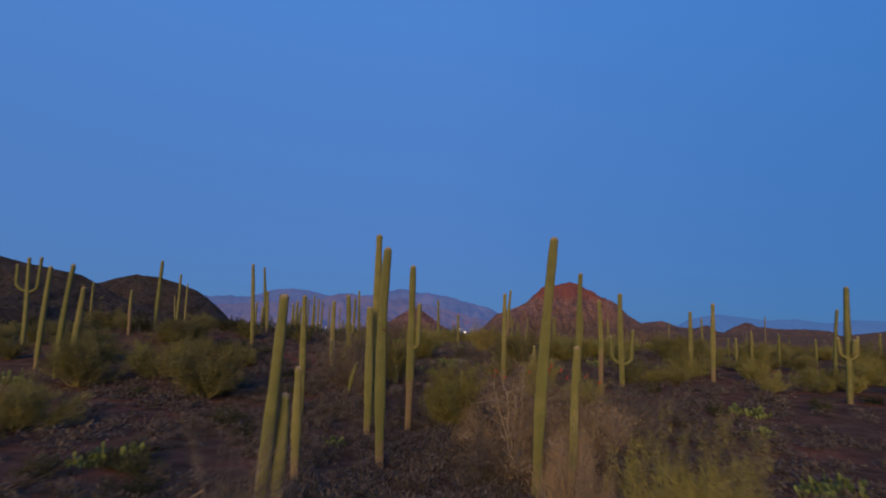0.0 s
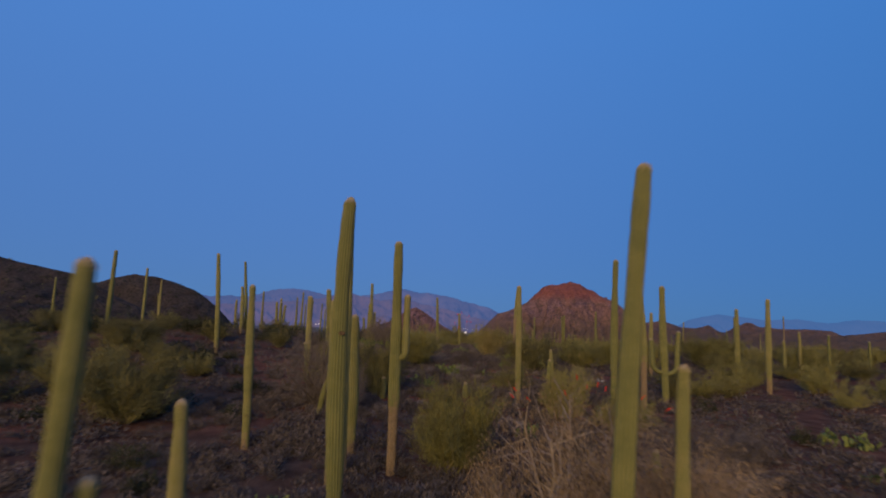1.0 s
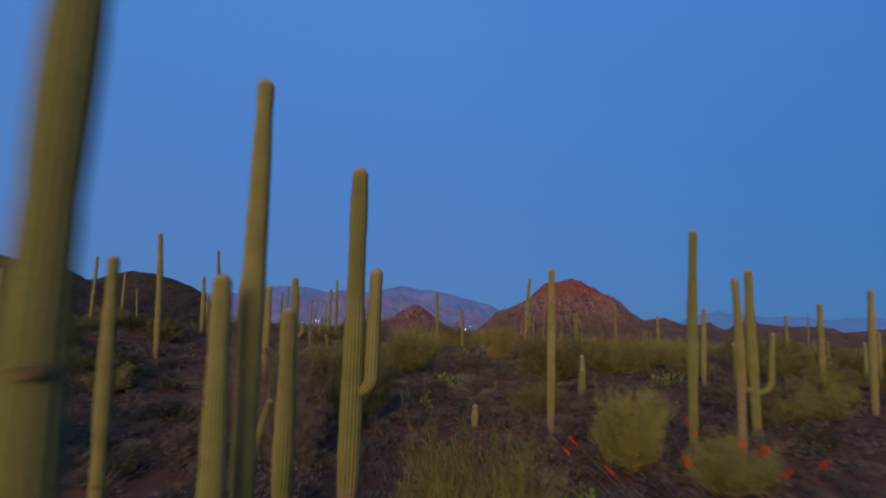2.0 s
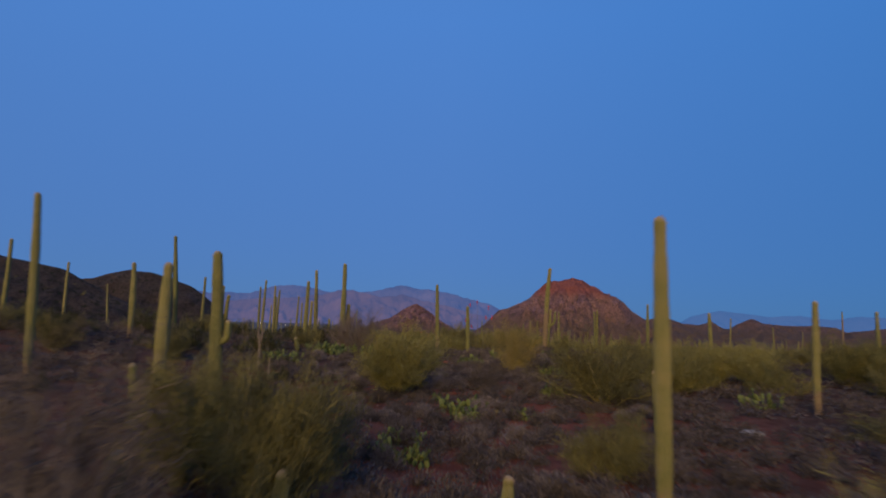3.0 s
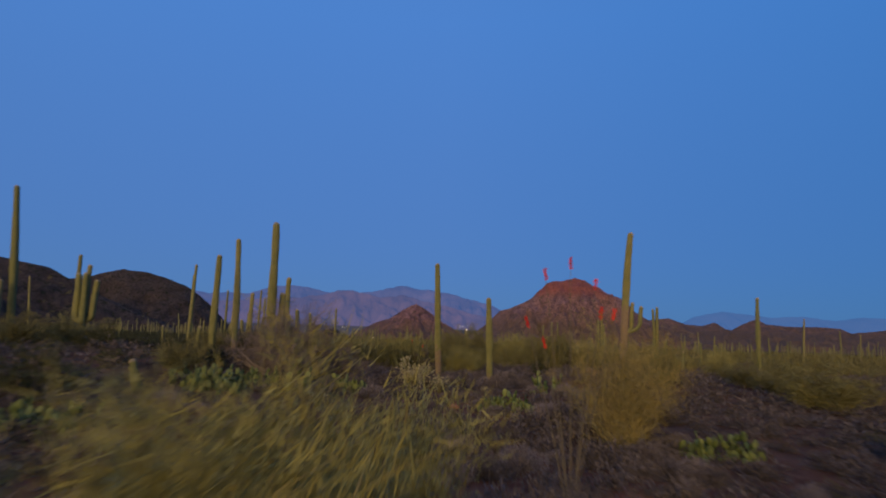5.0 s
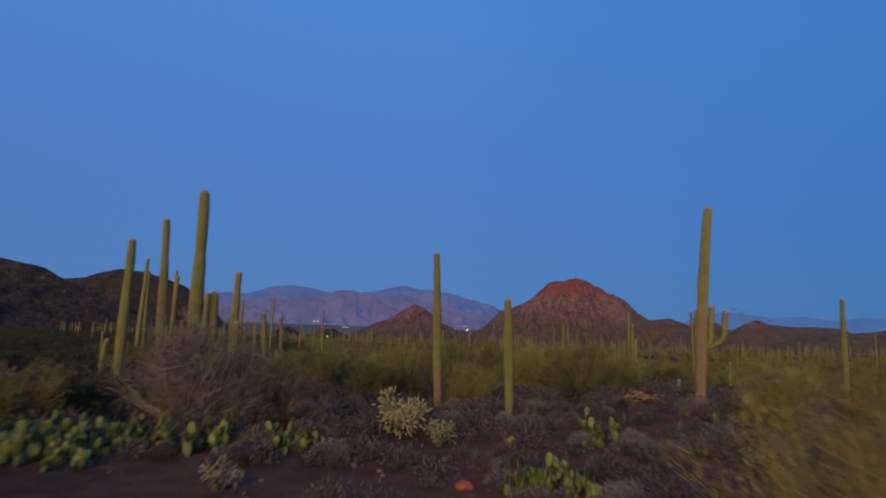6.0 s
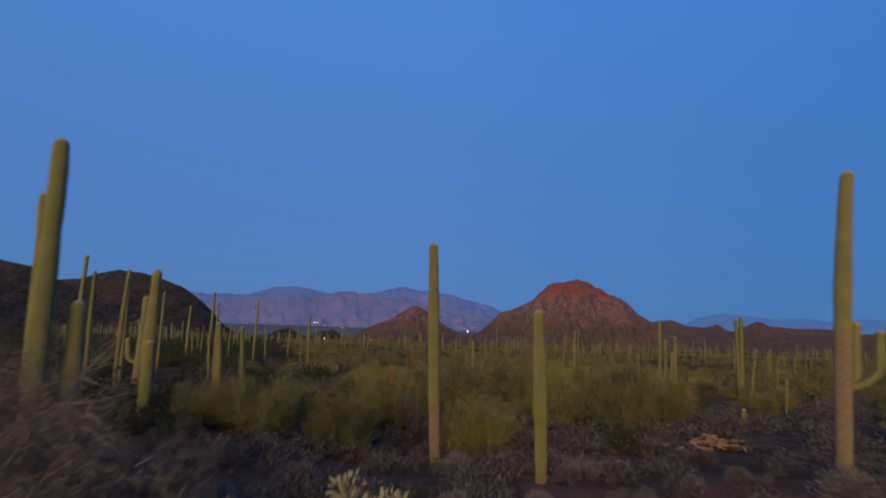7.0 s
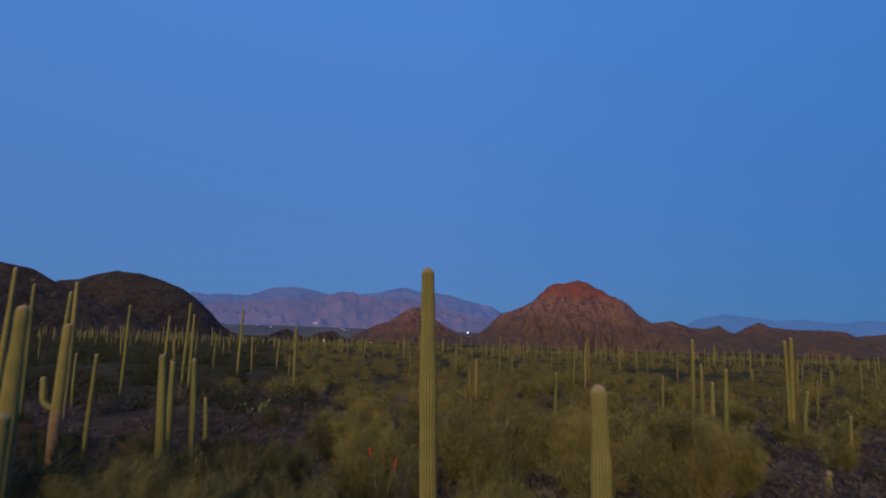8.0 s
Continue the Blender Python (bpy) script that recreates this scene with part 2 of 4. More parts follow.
HILL_DARK = hill_material("dark_hill_scrub", (0.060, 0.045, 0.039), (0.025, 0.022, 0.019), (0.022, 0.026, 0.015), rubble=0.55)
# distance haze is put into these bluish base tints and their emission
RANGE = hazed_material("far_range", (0.045, 0.042, 0.075), (0.10, 0.075, 0.105), (0.075, 0.165, 0.44), RANGE_HAZE_GLOW * 0.88)
RANGE_PINK = hazed_material("near_range", (0.055, 0.040, 0.060), (0.135, 0.082, 0.092), (0.085, 0.155, 0.40), RANGE_HAZE_GLOW * 0.78)
RANGE_BLUE = hazed_material("farthest_range", (0.02, 0.022, 0.04), (0.035, 0.034, 0.05), (0.095, 0.255, 0.645), RANGE_HAZE_GLOW * 0.9)
VALLEY = hazed_material("valley_haze", (0.035, 0.036, 0.042), (0.085, 0.075, 0.072), (0.070, 0.092, 0.17), RANGE_HAZE_GLOW * 0.55)

# ---- mesh tools ----
class Geo:
    def __init__(self):
        self.v, self.f = [], []

    def tube(self, path, radii, sides=5):
        base = len(self.v)
        for i, (p, r) in enumerate(zip(path, radii)):
            p = Vector(p)
            d = (Vector(path[min(i + 1, len(path) - 1)]) - Vector(path[max(i - 1, 0)])).normalized()
            a = d.orthogonal().normalized()
            c = d.cross(a)
            for k in range(sides):
                w = 2 * math.pi * k / sides
                self.v.append(tuple(p + r * (math.cos(w) * a + math.sin(w) * c)))
        for i in range(len(path) - 1):
            for k in range(sides):
                q = base + i * sides
                k2 = (k + 1) % sides
                self.f.append((q + k, q + k2, q + sides + k2, q + sides + k))
        self.f.append(tuple(base + k for k in reversed(range(sides))))
        self.f.append(tuple(base + (len(path) - 1) * sides + k for k in range(sides)))

    def blade(self, p, d, width, rng):
        """A twig or leaf: a slim triangle from p along d."""
        s = d.cross(Vector((rng.uniform(-1, 1), rng.uniform(-1, 1), rng.uniform(-1, 1))))
        if s.length < 1e-6:
            s = d.orthogonal()
        s = s.normalized() * width / 2
        k = len(self.v)
        self.v += [tuple(p - s), tuple(p + s), tuple(p + d)]
        self.f.append((k, k + 1, k + 2))

    def mesh(self, name, mat, smooth=False):
        me = bpy.data.meshes.new(name)
        me.from_pydata(self.v, [], self.f)
        me.materials.append(mat)
        if smooth:
            me.shade_smooth()
        return me


def part(name, me, parent, label=""):
    ob = new(name, me)
    ob.parent = parent
    return tagged(ob, label)


def rand_dir(rng, up=0.0):
    v = Vector((rng.gauss(0, 1), rng.gauss(0, 1), rng.gauss(0, 1) + up))
    return v.normalized()


def joined(name, mat, sources, placings):
    """Many small plants in one mesh: triangle sources (vertices, faces) set at (source, x, y, z, turn, size, tall)."""
    vs, fs, base = [], [], 0
    for k, x, y, z, turn, size, tall in placings:
        v, f = sources[k]
        c, s = math.cos(turn) * size, math.sin(turn) * size
        w = np.empty_like(v)
        w[:, 0] = v[:, 0] * c - v[:, 1] * s + x
        w[:, 1] = v[:, 0] * s + v[:, 1] * c + y
        w[:, 2] = v[:, 2] * size * tall + z
        vs.append(w)
        fs.append(f + base)
        base += len(v)
    me = bpy.data.meshes.new(name)
    me.from_pydata(np.concatenate(vs), [], np.concatenate(fs))
    me.materials.append(mat)
    return new(name, me)


# ---- ground: one sheet to the horizon ----
GROUND_Y = (-4000, -60, 0, 28, 38, 50, 58, 66, 80, 96, 106, 126, 160, 220, 420, 1000, 4800)
GROUND_Z = (-1.5, -1.5, -1.4, -1.1, -0.85, 0.1, 0.35, 0.8, 1.3, 1.8, 1.6, 0.5, -0.2, -1.0, -5.5, -23, -95)


def rise(x, y):
    z = 0.5 * np.interp(y, GROUND_Y, GROUND_Z) + 0.25 * np.interp(y - 5, GROUND_Y, GROUND_Z) + 0.25 * np.interp(y + 5, GROUND_Y, GROUND_Z)
    z = z + 0.65 * np.exp(-((x + 14) / 9.0) ** 2 - ((y - 100) / 22.0) ** 2)
    z = z - 2.3 * np.exp(-((x + 16) / 9.0) ** 2 - ((y - 114) / 8.0) ** 2)
    z = z - 0.7 * np.exp(-((x + 1.0) / 3.0) ** 2 - ((y - 101.5) / 4.0) ** 2)
    z = z + 0.68 * np.exp(-((x - 10.5) / 4.0) ** 2 - ((y - 94.5) / 4.0) ** 2)
    return z + 2.3 * np.exp(-((x + 30) / 15.0) ** 2 - ((y - 76) / 20.0) ** 2)


def ground_z(x, y):
    near = 1.0 if -60 < x < 60 and -10 < y < 140 else 0.0
    bump = 0.10 * noise.noise(Vector((x * 0.35, y * 0.35, 0))) + 0.05 * noise.noise(Vector((x * 1.3, y * 1.3, 4)))
    return float(rise(x, y)) + bump * near


def ground():
    xs = [i * 0.6 for i in range(-58, 59)]
    ys = [-10 + i * 0.6 for i in range(0, 240)]
    while xs[-1] < 4700:
        xs.append(xs[-1] + max(0.6, (xs[-1] - 34) * 0.10))
    xs = [-v for v in reversed(xs[117:])] + xs
    while ys[-1] < 4700:
        ys.append(ys[-1] + max(0.6, (ys[-1] - 132) * 0.07))
    step, low = 0.8, []
    while (low[-1] if low else -10) > -1500:
        low.append((low[-1] if low else -10) - step)
        step *= 1.3
    ys = list(reversed(low)) + ys
    g = Geo()
    for y in ys:
        for x in xs:
            g.v.append((x, y, ground_z(x, y)))
    w = len(xs)
    for j in range(len(ys) - 1):
        for i in range(w - 1):
            k = j * w + i
            g.f.append((k, k + 1, k + w + 1, k + w))
    tagged(new("ground", g.mesh("ground", SOIL, True)), "red-brown stony desert soil with gentle rises", "ground", kind="structure")


ground()


def hill(name, label, knots, yc, deep, mat, seed, rough=0.10, nx=150, ny=60, talus=1.15, ridge=0.10, cliff=0.0):
    """A ridge whose skyline runs through the knots (x, z), falling away before and behind."""
    kx, kz = [k[0] for k in knots], [k[1] for k in knots]
    foot = min(kz) - 14
    g = Geo()
    tall = max(kz) - foot
    for j in range(ny):
        v = -1 + 2 * j / (ny - 1)
        for i in range(nx):
            x = kx[0] + (kx[-1] - kx[0]) * i / (nx - 1)
            y = yc + deep * v
            s = 1.0 / tall
            wob = noise.fractal(Vector((x * s * 1.1, y * s * 1.1, seed)), 1.0, 2.0, 5)
            wz = noise.fractal(Vector((x * s * 3.1, y * s * 3.1, seed + 7)), 0.9, 2.1, 5)
            h = float(np.interp(x + wob * abs(v) * tall * 0.8, kx, kz)) - foot
            fall = max(0.0, 1 - abs(v) * (1.0 + 0.35 * wob * abs(v)))
            edge = min(1.0, 6 * min(i, nx - 1 - i) / nx + 0.05)
            gully = tall * 0.10 * min(1.0, 4 * abs(v)) * fall * max(0.0, 0.35 - abs(noise.noise(Vector((x * s * 4.3 + wob, y * s * 0.9, seed + 3.0))))) * 2.2
            crag = rough * (h * 0.75 + tall * 0.1) * wz * (ridge + min(1.2, 4 * abs(v)))
            rim = min(1.0, max(0.0, (1 - abs(v)) / 0.15))
            tier = h * (fall ** talus)
            if cliff:
                # a band of cliffs under the summit, broken by clefts
                brink = tall * (0.70 + 0.07 * wob)
                step = min(1.0, max(0.0, (tier - brink) / (tall * 0.025))) - min(1.0, max(0.0, (tier - brink) / (tall * 0.30)))
                cleft = max(0.0, 0.25 - abs(noise.noise(Vector((x * 0.045, y * 0.02, seed + 11.0))))) * 3.0
                tier += cliff * tall * min(1.0, 5 * abs(v)) * min(1.0, max(0.0, (h - brink) / (tall * 0.12))) * (step - cleft * (tier > brink))
            ribs = noise.noise(Vector((x * s * 9.7 + 2 * wob, y * s * 5.0, seed + 17.0)))
            crag += rough * tall * 0.16 * (0.4 - abs(ribs)) * min(1.0, 3 * abs(v)) * fall
            z = foot - 6 * (1 - rim) + (tier + crag * edge - gully) * rim
            g.v.append((x, y, z))
    for j in range(ny - 1):
        for i in range(nx - 1):
            k = j * nx + i
            g.f.append((k, k + 1, k + nx + 1, k + nx))
    return tagged(new(name, g.mesh(name, mat, True)), label, "hill", kind="structure")


hill("butte", "rocky reddish butte with a craggy flat top", [(60, -30), (89, -12), (124, 14), (160, 52), (193, 63), (249, 91), (278, 118), (297, 138), (321, 147), (350, 146), (378, 155), (407, 153), (427, 136),
     (453, 129), (505, 105), (528, 87), (553, 61), (589, 43), (621, 22), (690, -20)], 1800, 330, HILL_RED, 3, 0.24, 300, 170, 1.6, 0.20, cliff=0.06)
hill("knoll", "small conical red-brown rocky hill", [(-300, -45), (-271, -35), (-225, -11), (-187, 8), (-149, 21), (-116, 44), (-91, 60), (-77, 64), (-60, 55), (-32, 37), (0, 14), (36, -5), (71, -19), (110, -40)], 1740, 190, HILL_CONE, 5, 0.16, 200, 100, 1.35)
hill("low_ridge", "low dark ridge of small rounded hills", [(700, -25), (737, 3), (828, 57), (907, 69), (975, 46), (1043, 42), (1095, 57), (1133, 34), (1167, 28), (1213, 56), (1259, 75), (1304, 57), (1394, 51), (1507, 54),
     (1598, 50), (1642, 31), (1774, 47), (1892, 63), (2100, 30), (2300, -40)], 2500, 380, HILL_RIDGE, 8, 0.10, 240, 50)
hill("dark_hump", "dark rounded hill covered in scrub", [(-900, -10), (-830, -5), (-761, 17), (-715, 69), (-673, 75), (-642, 85), (-606, 92), (-568, 89), (-525, 78), (-492, 65), (-464, 49), (-430, 21), (-407, -2), (-385, -16), (-359, -23), (-330, -35)],
     1190, 260, HILL_DARK, 11, 0.09, 160, 70)
hill("near_slope", "dark scrubby hillside dotted with shrubs", [(-900, 80), (-697, 92), (-589, 88), (-506, 76), (-456, 62), (-423, 56), (-401, 52), (-385, 49), (-373, 43), (-359, 36), (-334, 24), (-300, 9), (-262, -5), (-240, -11), (-215, -20)],
     640, 230, HILL_DARK, 13, 0.07, 190, 80)
hill("dark_knolls", "pair of tiny dark rocky knolls", [(-460, -45), (-431, -35), (-393, -16), (-367, -5), (-339, -21), (-319, -25), (-293, -14), (-260, -7), (-239, -20), (-218, -28), (-195, -45)], 1500, 80, HILL_DARK, 17, 0.08, 90, 30)
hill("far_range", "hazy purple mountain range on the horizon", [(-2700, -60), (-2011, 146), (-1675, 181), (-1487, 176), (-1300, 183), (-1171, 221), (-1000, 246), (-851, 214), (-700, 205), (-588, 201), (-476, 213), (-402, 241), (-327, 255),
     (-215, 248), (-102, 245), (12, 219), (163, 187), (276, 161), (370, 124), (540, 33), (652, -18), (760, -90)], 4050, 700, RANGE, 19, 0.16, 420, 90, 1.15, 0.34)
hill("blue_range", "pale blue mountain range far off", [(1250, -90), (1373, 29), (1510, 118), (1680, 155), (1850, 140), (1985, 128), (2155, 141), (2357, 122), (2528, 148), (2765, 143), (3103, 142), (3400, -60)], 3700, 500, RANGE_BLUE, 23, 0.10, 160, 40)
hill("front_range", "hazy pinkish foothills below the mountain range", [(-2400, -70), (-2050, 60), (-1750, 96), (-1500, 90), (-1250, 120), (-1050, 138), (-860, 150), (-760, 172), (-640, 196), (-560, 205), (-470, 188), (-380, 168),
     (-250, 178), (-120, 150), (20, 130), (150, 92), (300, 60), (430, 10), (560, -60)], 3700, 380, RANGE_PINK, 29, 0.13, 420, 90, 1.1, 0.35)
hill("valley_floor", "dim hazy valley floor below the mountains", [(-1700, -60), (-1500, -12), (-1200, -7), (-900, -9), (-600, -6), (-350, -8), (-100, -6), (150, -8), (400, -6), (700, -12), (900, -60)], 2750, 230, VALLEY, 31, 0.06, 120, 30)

# ---- saguaros ----
def ribbed(g, uv, tip, path, radii, ribs, per, depth=0.10, bark=0.0):
    """A fluted cactus stem along a path, with a closed dome at its end. uv: rib count and height; tip: distance from the end."""
    path = [Vector(p) for p in path]
    n = ribs * per
    base = len(g.v)
    total = sum((b - a).length for a, b in zip(path, path[1:]))
    run = 0.0
    rows = len(path)
    side = Vector((1, 0, 0))
    for i, (p, r) in enumerate(zip(path, radii)):
        if i:
            run += (p - path[i - 1]).length
        d = (path[min(i + 1, rows - 1)] - path[max(i - 1, 0)]).normalized()
        side = (side - d * side.dot(d))
        if side.length < 1e-4:
            side = d.orthogonal()
        side.normalize()
        c = d.cross(side)
        for k in range(n):
            w = 2 * math.pi * k / n
            q = r * (1 + depth * math.cos(ribs * w))
            g.v.append(tuple(p + q * (math.cos(w) * side + math.sin(w) * c)))
            uv.append((k / per, run + bark))
            tip.append((total - run, 0))
    for i in range(rows - 1):
        for k in range(n):
            a = base + i * n
            k2 = (k + 1) % n
            g.f.append((a + k, a + k2, a + n + k2, a + n + k))
    g.f.append(tuple(base + (rows - 1) * n + k for k in range(n)))


def stem_mesh(name, path, radii, ribs, per, bark=0.0):
    g, uv, tip = Geo(), [], []
    ribbed(g, uv, tip, path, radii, ribs, per, bark=bark)
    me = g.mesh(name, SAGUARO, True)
    for label, data in (("rib", uv), ("tip", tip)):
        layer = me.uv_layers.new(name=label)
        idx = np.empty(len(me.loops), dtype=np.int32)
        me.loops.foreach_get("vertex_index", idx)
        layer.data.foreach_set("uv", np.array(data, dtype=np.float32)[idx].ravel())
    return me


def dome(path, radii, end, direction, r):
    for a in (0.25, 0.5, 0.72, 0.88, 0.97, 1.0):
        path.append(Vector(end) + Vector(direction) * r * 1.25 * a)
        radii.append(max(r * math.sqrt(max(0.0, 1 - a * a)), 0.004))


def trunk_mesh(rng, h, lean, dia, coarse, bow=0.0, old=0.0):
    r = dia / 2 * 0.84
    bend = rng.uniform(0.9, 2.2)
    ax, ay = rng.uniform(-0.05, 0.05), rng.uniform(-0.06, 0.06)
    path, radii = [], []
    top = h - r * 1.25
    rows = 9 if coarse else 48
    phase = rng.uniform(0, 9)
    # narrow waists left by dry years
    waists = [(k + phase % 1) / 7 for k in range(7)]
    for i in range(rows):
        u = i / (rows - 1)
        z = -0.25 + (top + 0.25) * u
        path.append(Vector((lean * u ** bend + bow * math.sin(math.pi * u) + ax * math.sin(u * 5 + phase) * 0.6, ay * math.sin(u * 4 + phase), z)))
        neck = 0.05 * math.sin(u * 11 + phase) + 0.03 * math.sin(u * 23 + phase * 2)
        if not coarse:
            neck -= sum(0.055 * math.exp(-((u - w) / 0.014) ** 2) for w in waists if u < 0.93)
        radii.append(r * (0.80 + 0.24 * min(1, u * 2.2) - 0.30 * (max(0, u - 0.45) / 0.55) ** 1.3 + neck * (u < 0.97)))
    dome(path, radii, path[-1], (path[-1] - path[-2]).normalized(), radii[-1])
    return stem_mesh("trunk", path, radii, 13 if coarse else 17, 2 if coarse else 4, -old), path


def arm_mesh(rng, start, az, reach, rising, dia, coarse):
    r = dia / 2
    c, s = math.cos(radians(az)), math.sin(radians(az))
    path, radii = [], []
    n = 5 if coarse else 9
    for i in range(n):
        w = i / (n - 1) * math.pi / 2
        path.append(Vector(start) + Vector((c * reach * math.sin(w), s * reach * math.sin(w), reach * 0.75 * (1 - math.cos(w)))))
        radii.append(r * (0.72 + 0.28 * i / (n - 1)))
    bow = rng.uniform(0.0, 0.08)
    for i in range(1, 7):
        u = i / 6
        path.append(path[n - 1] + Vector((c * bow * u * u * rising, s * bow * u * u * rising, max(0.15, rising - reach * 0.75) * u)))
        radii.append(r * (1 + 0.05 * math.sin(u * 6) - 0.1 * u))
    dome(path, radii, path[-1], (path[-1] - path[-2]).normalized(), radii[-1])
    return stem_mesh("arm", path, radii, 11, 2 if coarse else 3, 5.0)


def tuft_mesh(rng, path, dia, count):
    g = Geo()
    end, d = path[-1], (path[-1] - path[-2]).normalized()
    for _ in range(count):
        w = rand_dir(rng, 0.6)
        w.z = abs(w.z)
        o = end + Vector((w.x * dia * 0.36, w.y * dia * 0.36, (w.z - 1.0) * dia * 0.5))
        g.blade(o - w * 0.02, (w * 0.7 + d * 0.5).normalized() * rng.uniform(0.03, 0.065), 0.02, rng)
    return g.mesh("spine_tuft", FELT)


SAG_RNG = random.Random(21)


def scar_mesh(dia):
    """A healed boot-shaped knot: a dark lens with a raised rim."""
    g = Geo()
    n = 12
    for ring, (r, out) in enumerate(((1.0, 0.0), (0.8, 0.022), (0.55, 0.012), (0.2, -0.004))):
        for k in range(n):
            a = 2 * math.pi * k / n
            g.v.append((0.085 * r * math.cos(a), -dia * 0.41 - out, 0.05 * r * math.sin(a)))
    for i in range(3):
        for k in range(n):
            k2 = (k + 1) % n
            g.f.append((i * n + k, i * n + k2, i * n + n + k2, i * n + n + k))
    g.f.append(tuple(3 * n + k for k in range(n)))
    return g.mesh("scar", SCAR, True)


def saguaro(x, y, h, lean, dia, arms=(), label="", group="saguaros among the scrub", scars=(), bow=0.0, old=0.0):
    rng = SAG_RNG
    coarse = y > 112 or abs(x) > 26
    me, path = trunk_mesh(rng, h, lean, dia, coarse, bow, old if h > 3.0 else -4.0)
    if not label:
        size = "short young" if h < 2.9 else "very tall" if h > 8.4 else "tall"
        label = size + " green ribbed saguaro cactus " + ("with upturned arms" if arms else "with a single bare stem")
    ob = new("saguaro")
    ob.location = (x, y, ground_z(x, y))
    part("trunk", me, ob)
    part("spine_tuft", tuft_mesh(rng, path, dia, 24 if coarse else 70), ob, "pale felt of young spines on the tip")["kind"] = "stuff"
    if arms:
        for height, az, reach, rising, thick in arms:
            u = min(1.0, max(0.0, (height + 0.25) / h))
            p = path[min(len(path) - 7, int(u * (len(path) - 6)))]
            part("arm", arm_mesh(rng, (p.x, p.y, height), az, reach, rising, thick, coarse), ob)
    for height, az in scars:
        s = part("scar", scar_mesh(dia), ob, "dark healed knot in the skin")
        s.location = (lean * (height / h) ** 1.5, 0, height)
        s.rotation_euler = (0, 0, radians(az + 90))
    return tagged(ob, label, "cactus", group)


saguaro(-4.79, 21.98, 6.29, 0.31, 0.36)
saguaro(3.03, 24.99, 8.56, 0.46, 0.40)
saguaro(4.17, 25.57, 4.96, 0.24, 0.30)
saguaro(-4.42, 22.33, 3.55, 0.02, 0.40)
saguaro(-4.90, 26.47, 3.95, -0.11, 0.36)
saguaro(-2.27, 28.69, 8.46, -0.03, 0.45, scars=[(5.2, -100)], bow=-0.13, old=1)
saguaro(-3.29, 35.90, 9.86, -0.20, 0.46, bow=-0.04)
saguaro(-36.40, 58.00, 8.03, -0.28, 0.42, arms=[(5.0, 185, 1.0, 2.2, 0.28), (4.9, 0, 0.85, 3.0, 0.28)])
saguaro(-3.53, 35.00, 6.15, -0.13, 0.44)
saguaro(-1.66, 36.55, 8.40, -0.04, 0.44, arms=[(4.05, -10, 0.36, 2.2, 0.25)], old=2.4)
saguaro(-3.47, 39.04, 5.57, -0.08, 0.50)
saguaro(-7.77, 39.36, 6.63, -0.14, 0.38, scars=[(1.3, -60)])
saguaro(-6.13, 45.34, 2.18, 0.51, 0.30)
saguaro(-14.97, 46.60, 1.99, -0.03, 0.30)
saguaro(11.02, 47.50, 6.77, -0.20, 0.38, old=2.5)
saguaro(9.66, 48.63, 8.65, 0.13, 0.44)
saguaro(28.88, 48.73, 8.39, 0.22, 0.52, arms=[(3.2, 180, 0.6, 1.3, 0.28), (3.1, 0, 0.62, 1.5, 0.28), (3.3, -80, 0.5, 1.1, 0.26)])
saguaro(4.54, 50.41, 7.03, -0.00, 0.38)
saguaro(13.72, 51.85, 7.39, -0.13, 0.50, arms=[(2.0, 180, 0.75, 1.9, 0.30), (1.9, 5, 0.80, 2.5, 0.30), (2.1, 60, 0.45, 1.6, 0.26)])
saguaro(-8.93, 55.58, 2.69, -0.30, 0.30)
saguaro(-9.62, 58.20, 5.85, -0.00, 0.46)
saguaro(23.69, 58.55, 6.88, 0.08, 0.46)
saguaro(-8.49, 60.22, 6.43, -0.23, 0.50, arms=[(2.9, -5, 0.42, 0.75, 0.24)])
saguaro(35.46, 60.30, 6.74, 0.46, 0.38)
saguaro(8.71, 62.54, 2.41, -0.06, 0.34)
saguaro(23.40, 62.54, 6.09, -0.01, 0.42)
saguaro(-31.46, 65.93, 4.59, -0.01, 0.38, old=2)
saguaro(-18.72, 65.00, 8.36, -0.45, 0.42)
saguaro(18.19, 67.34, 5.53, 0.06, 0.38)
saguaro(8.25, 61.10, 1.80, 0.03, 0.36)
saguaro(-30.59, 69.60, 7.51, 0.19, 0.46)
saguaro(-29.36, 49.50, 7.49, 0.20, 0.42)
saguaro(-26.03, 46.52, 7.88, 0.40, 0.42)
saguaro(-24.66, 45.89, 6.37, 0.30, 0.42)
saguaro(-21.35, 78.78, 5.17, -0.23, 0.42)
saguaro(-10.79, 82.58, 1.21, -0.17, 0.34)
saguaro(-18.70, 117.90, 5.80, 0.13, 0.27)
saguaro(34.39, 85.40, 5.33, -0.09, 0.36)
saguaro(23.39, 90.60, 4.77, -0.09, 0.36)
saguaro(-28.70, 140.00, 8.20, 0.10, 0.34)
saguaro(-9.25, 92.91, 7.68, -0.13, 0.50)
saguaro(9.55, 94.81, 7.98, 0.46, 0.46, arms=[(2.40, 15, 0.45, 1.50, 0.22), (2.35, -12, 0.85, 1.35, 0.22)], old=3.2)
saguaro(-54.70, 98.99, 7.93, 0.0, 0.40)
saguaro(-13.29, 95.60, 5.77, 0.03, 0.42)
saguaro(2.43, 96.58, 4.79, -0.16, 0.42)
saguaro(-14.55, 96.61, 1.69, 0.11, 0.24)
saguaro(-12.83, 97.92, 7.16, -0.19, 0.42)
saguaro(-0.50, 99.81, 7.58, -0.33, 0.43, old=2)
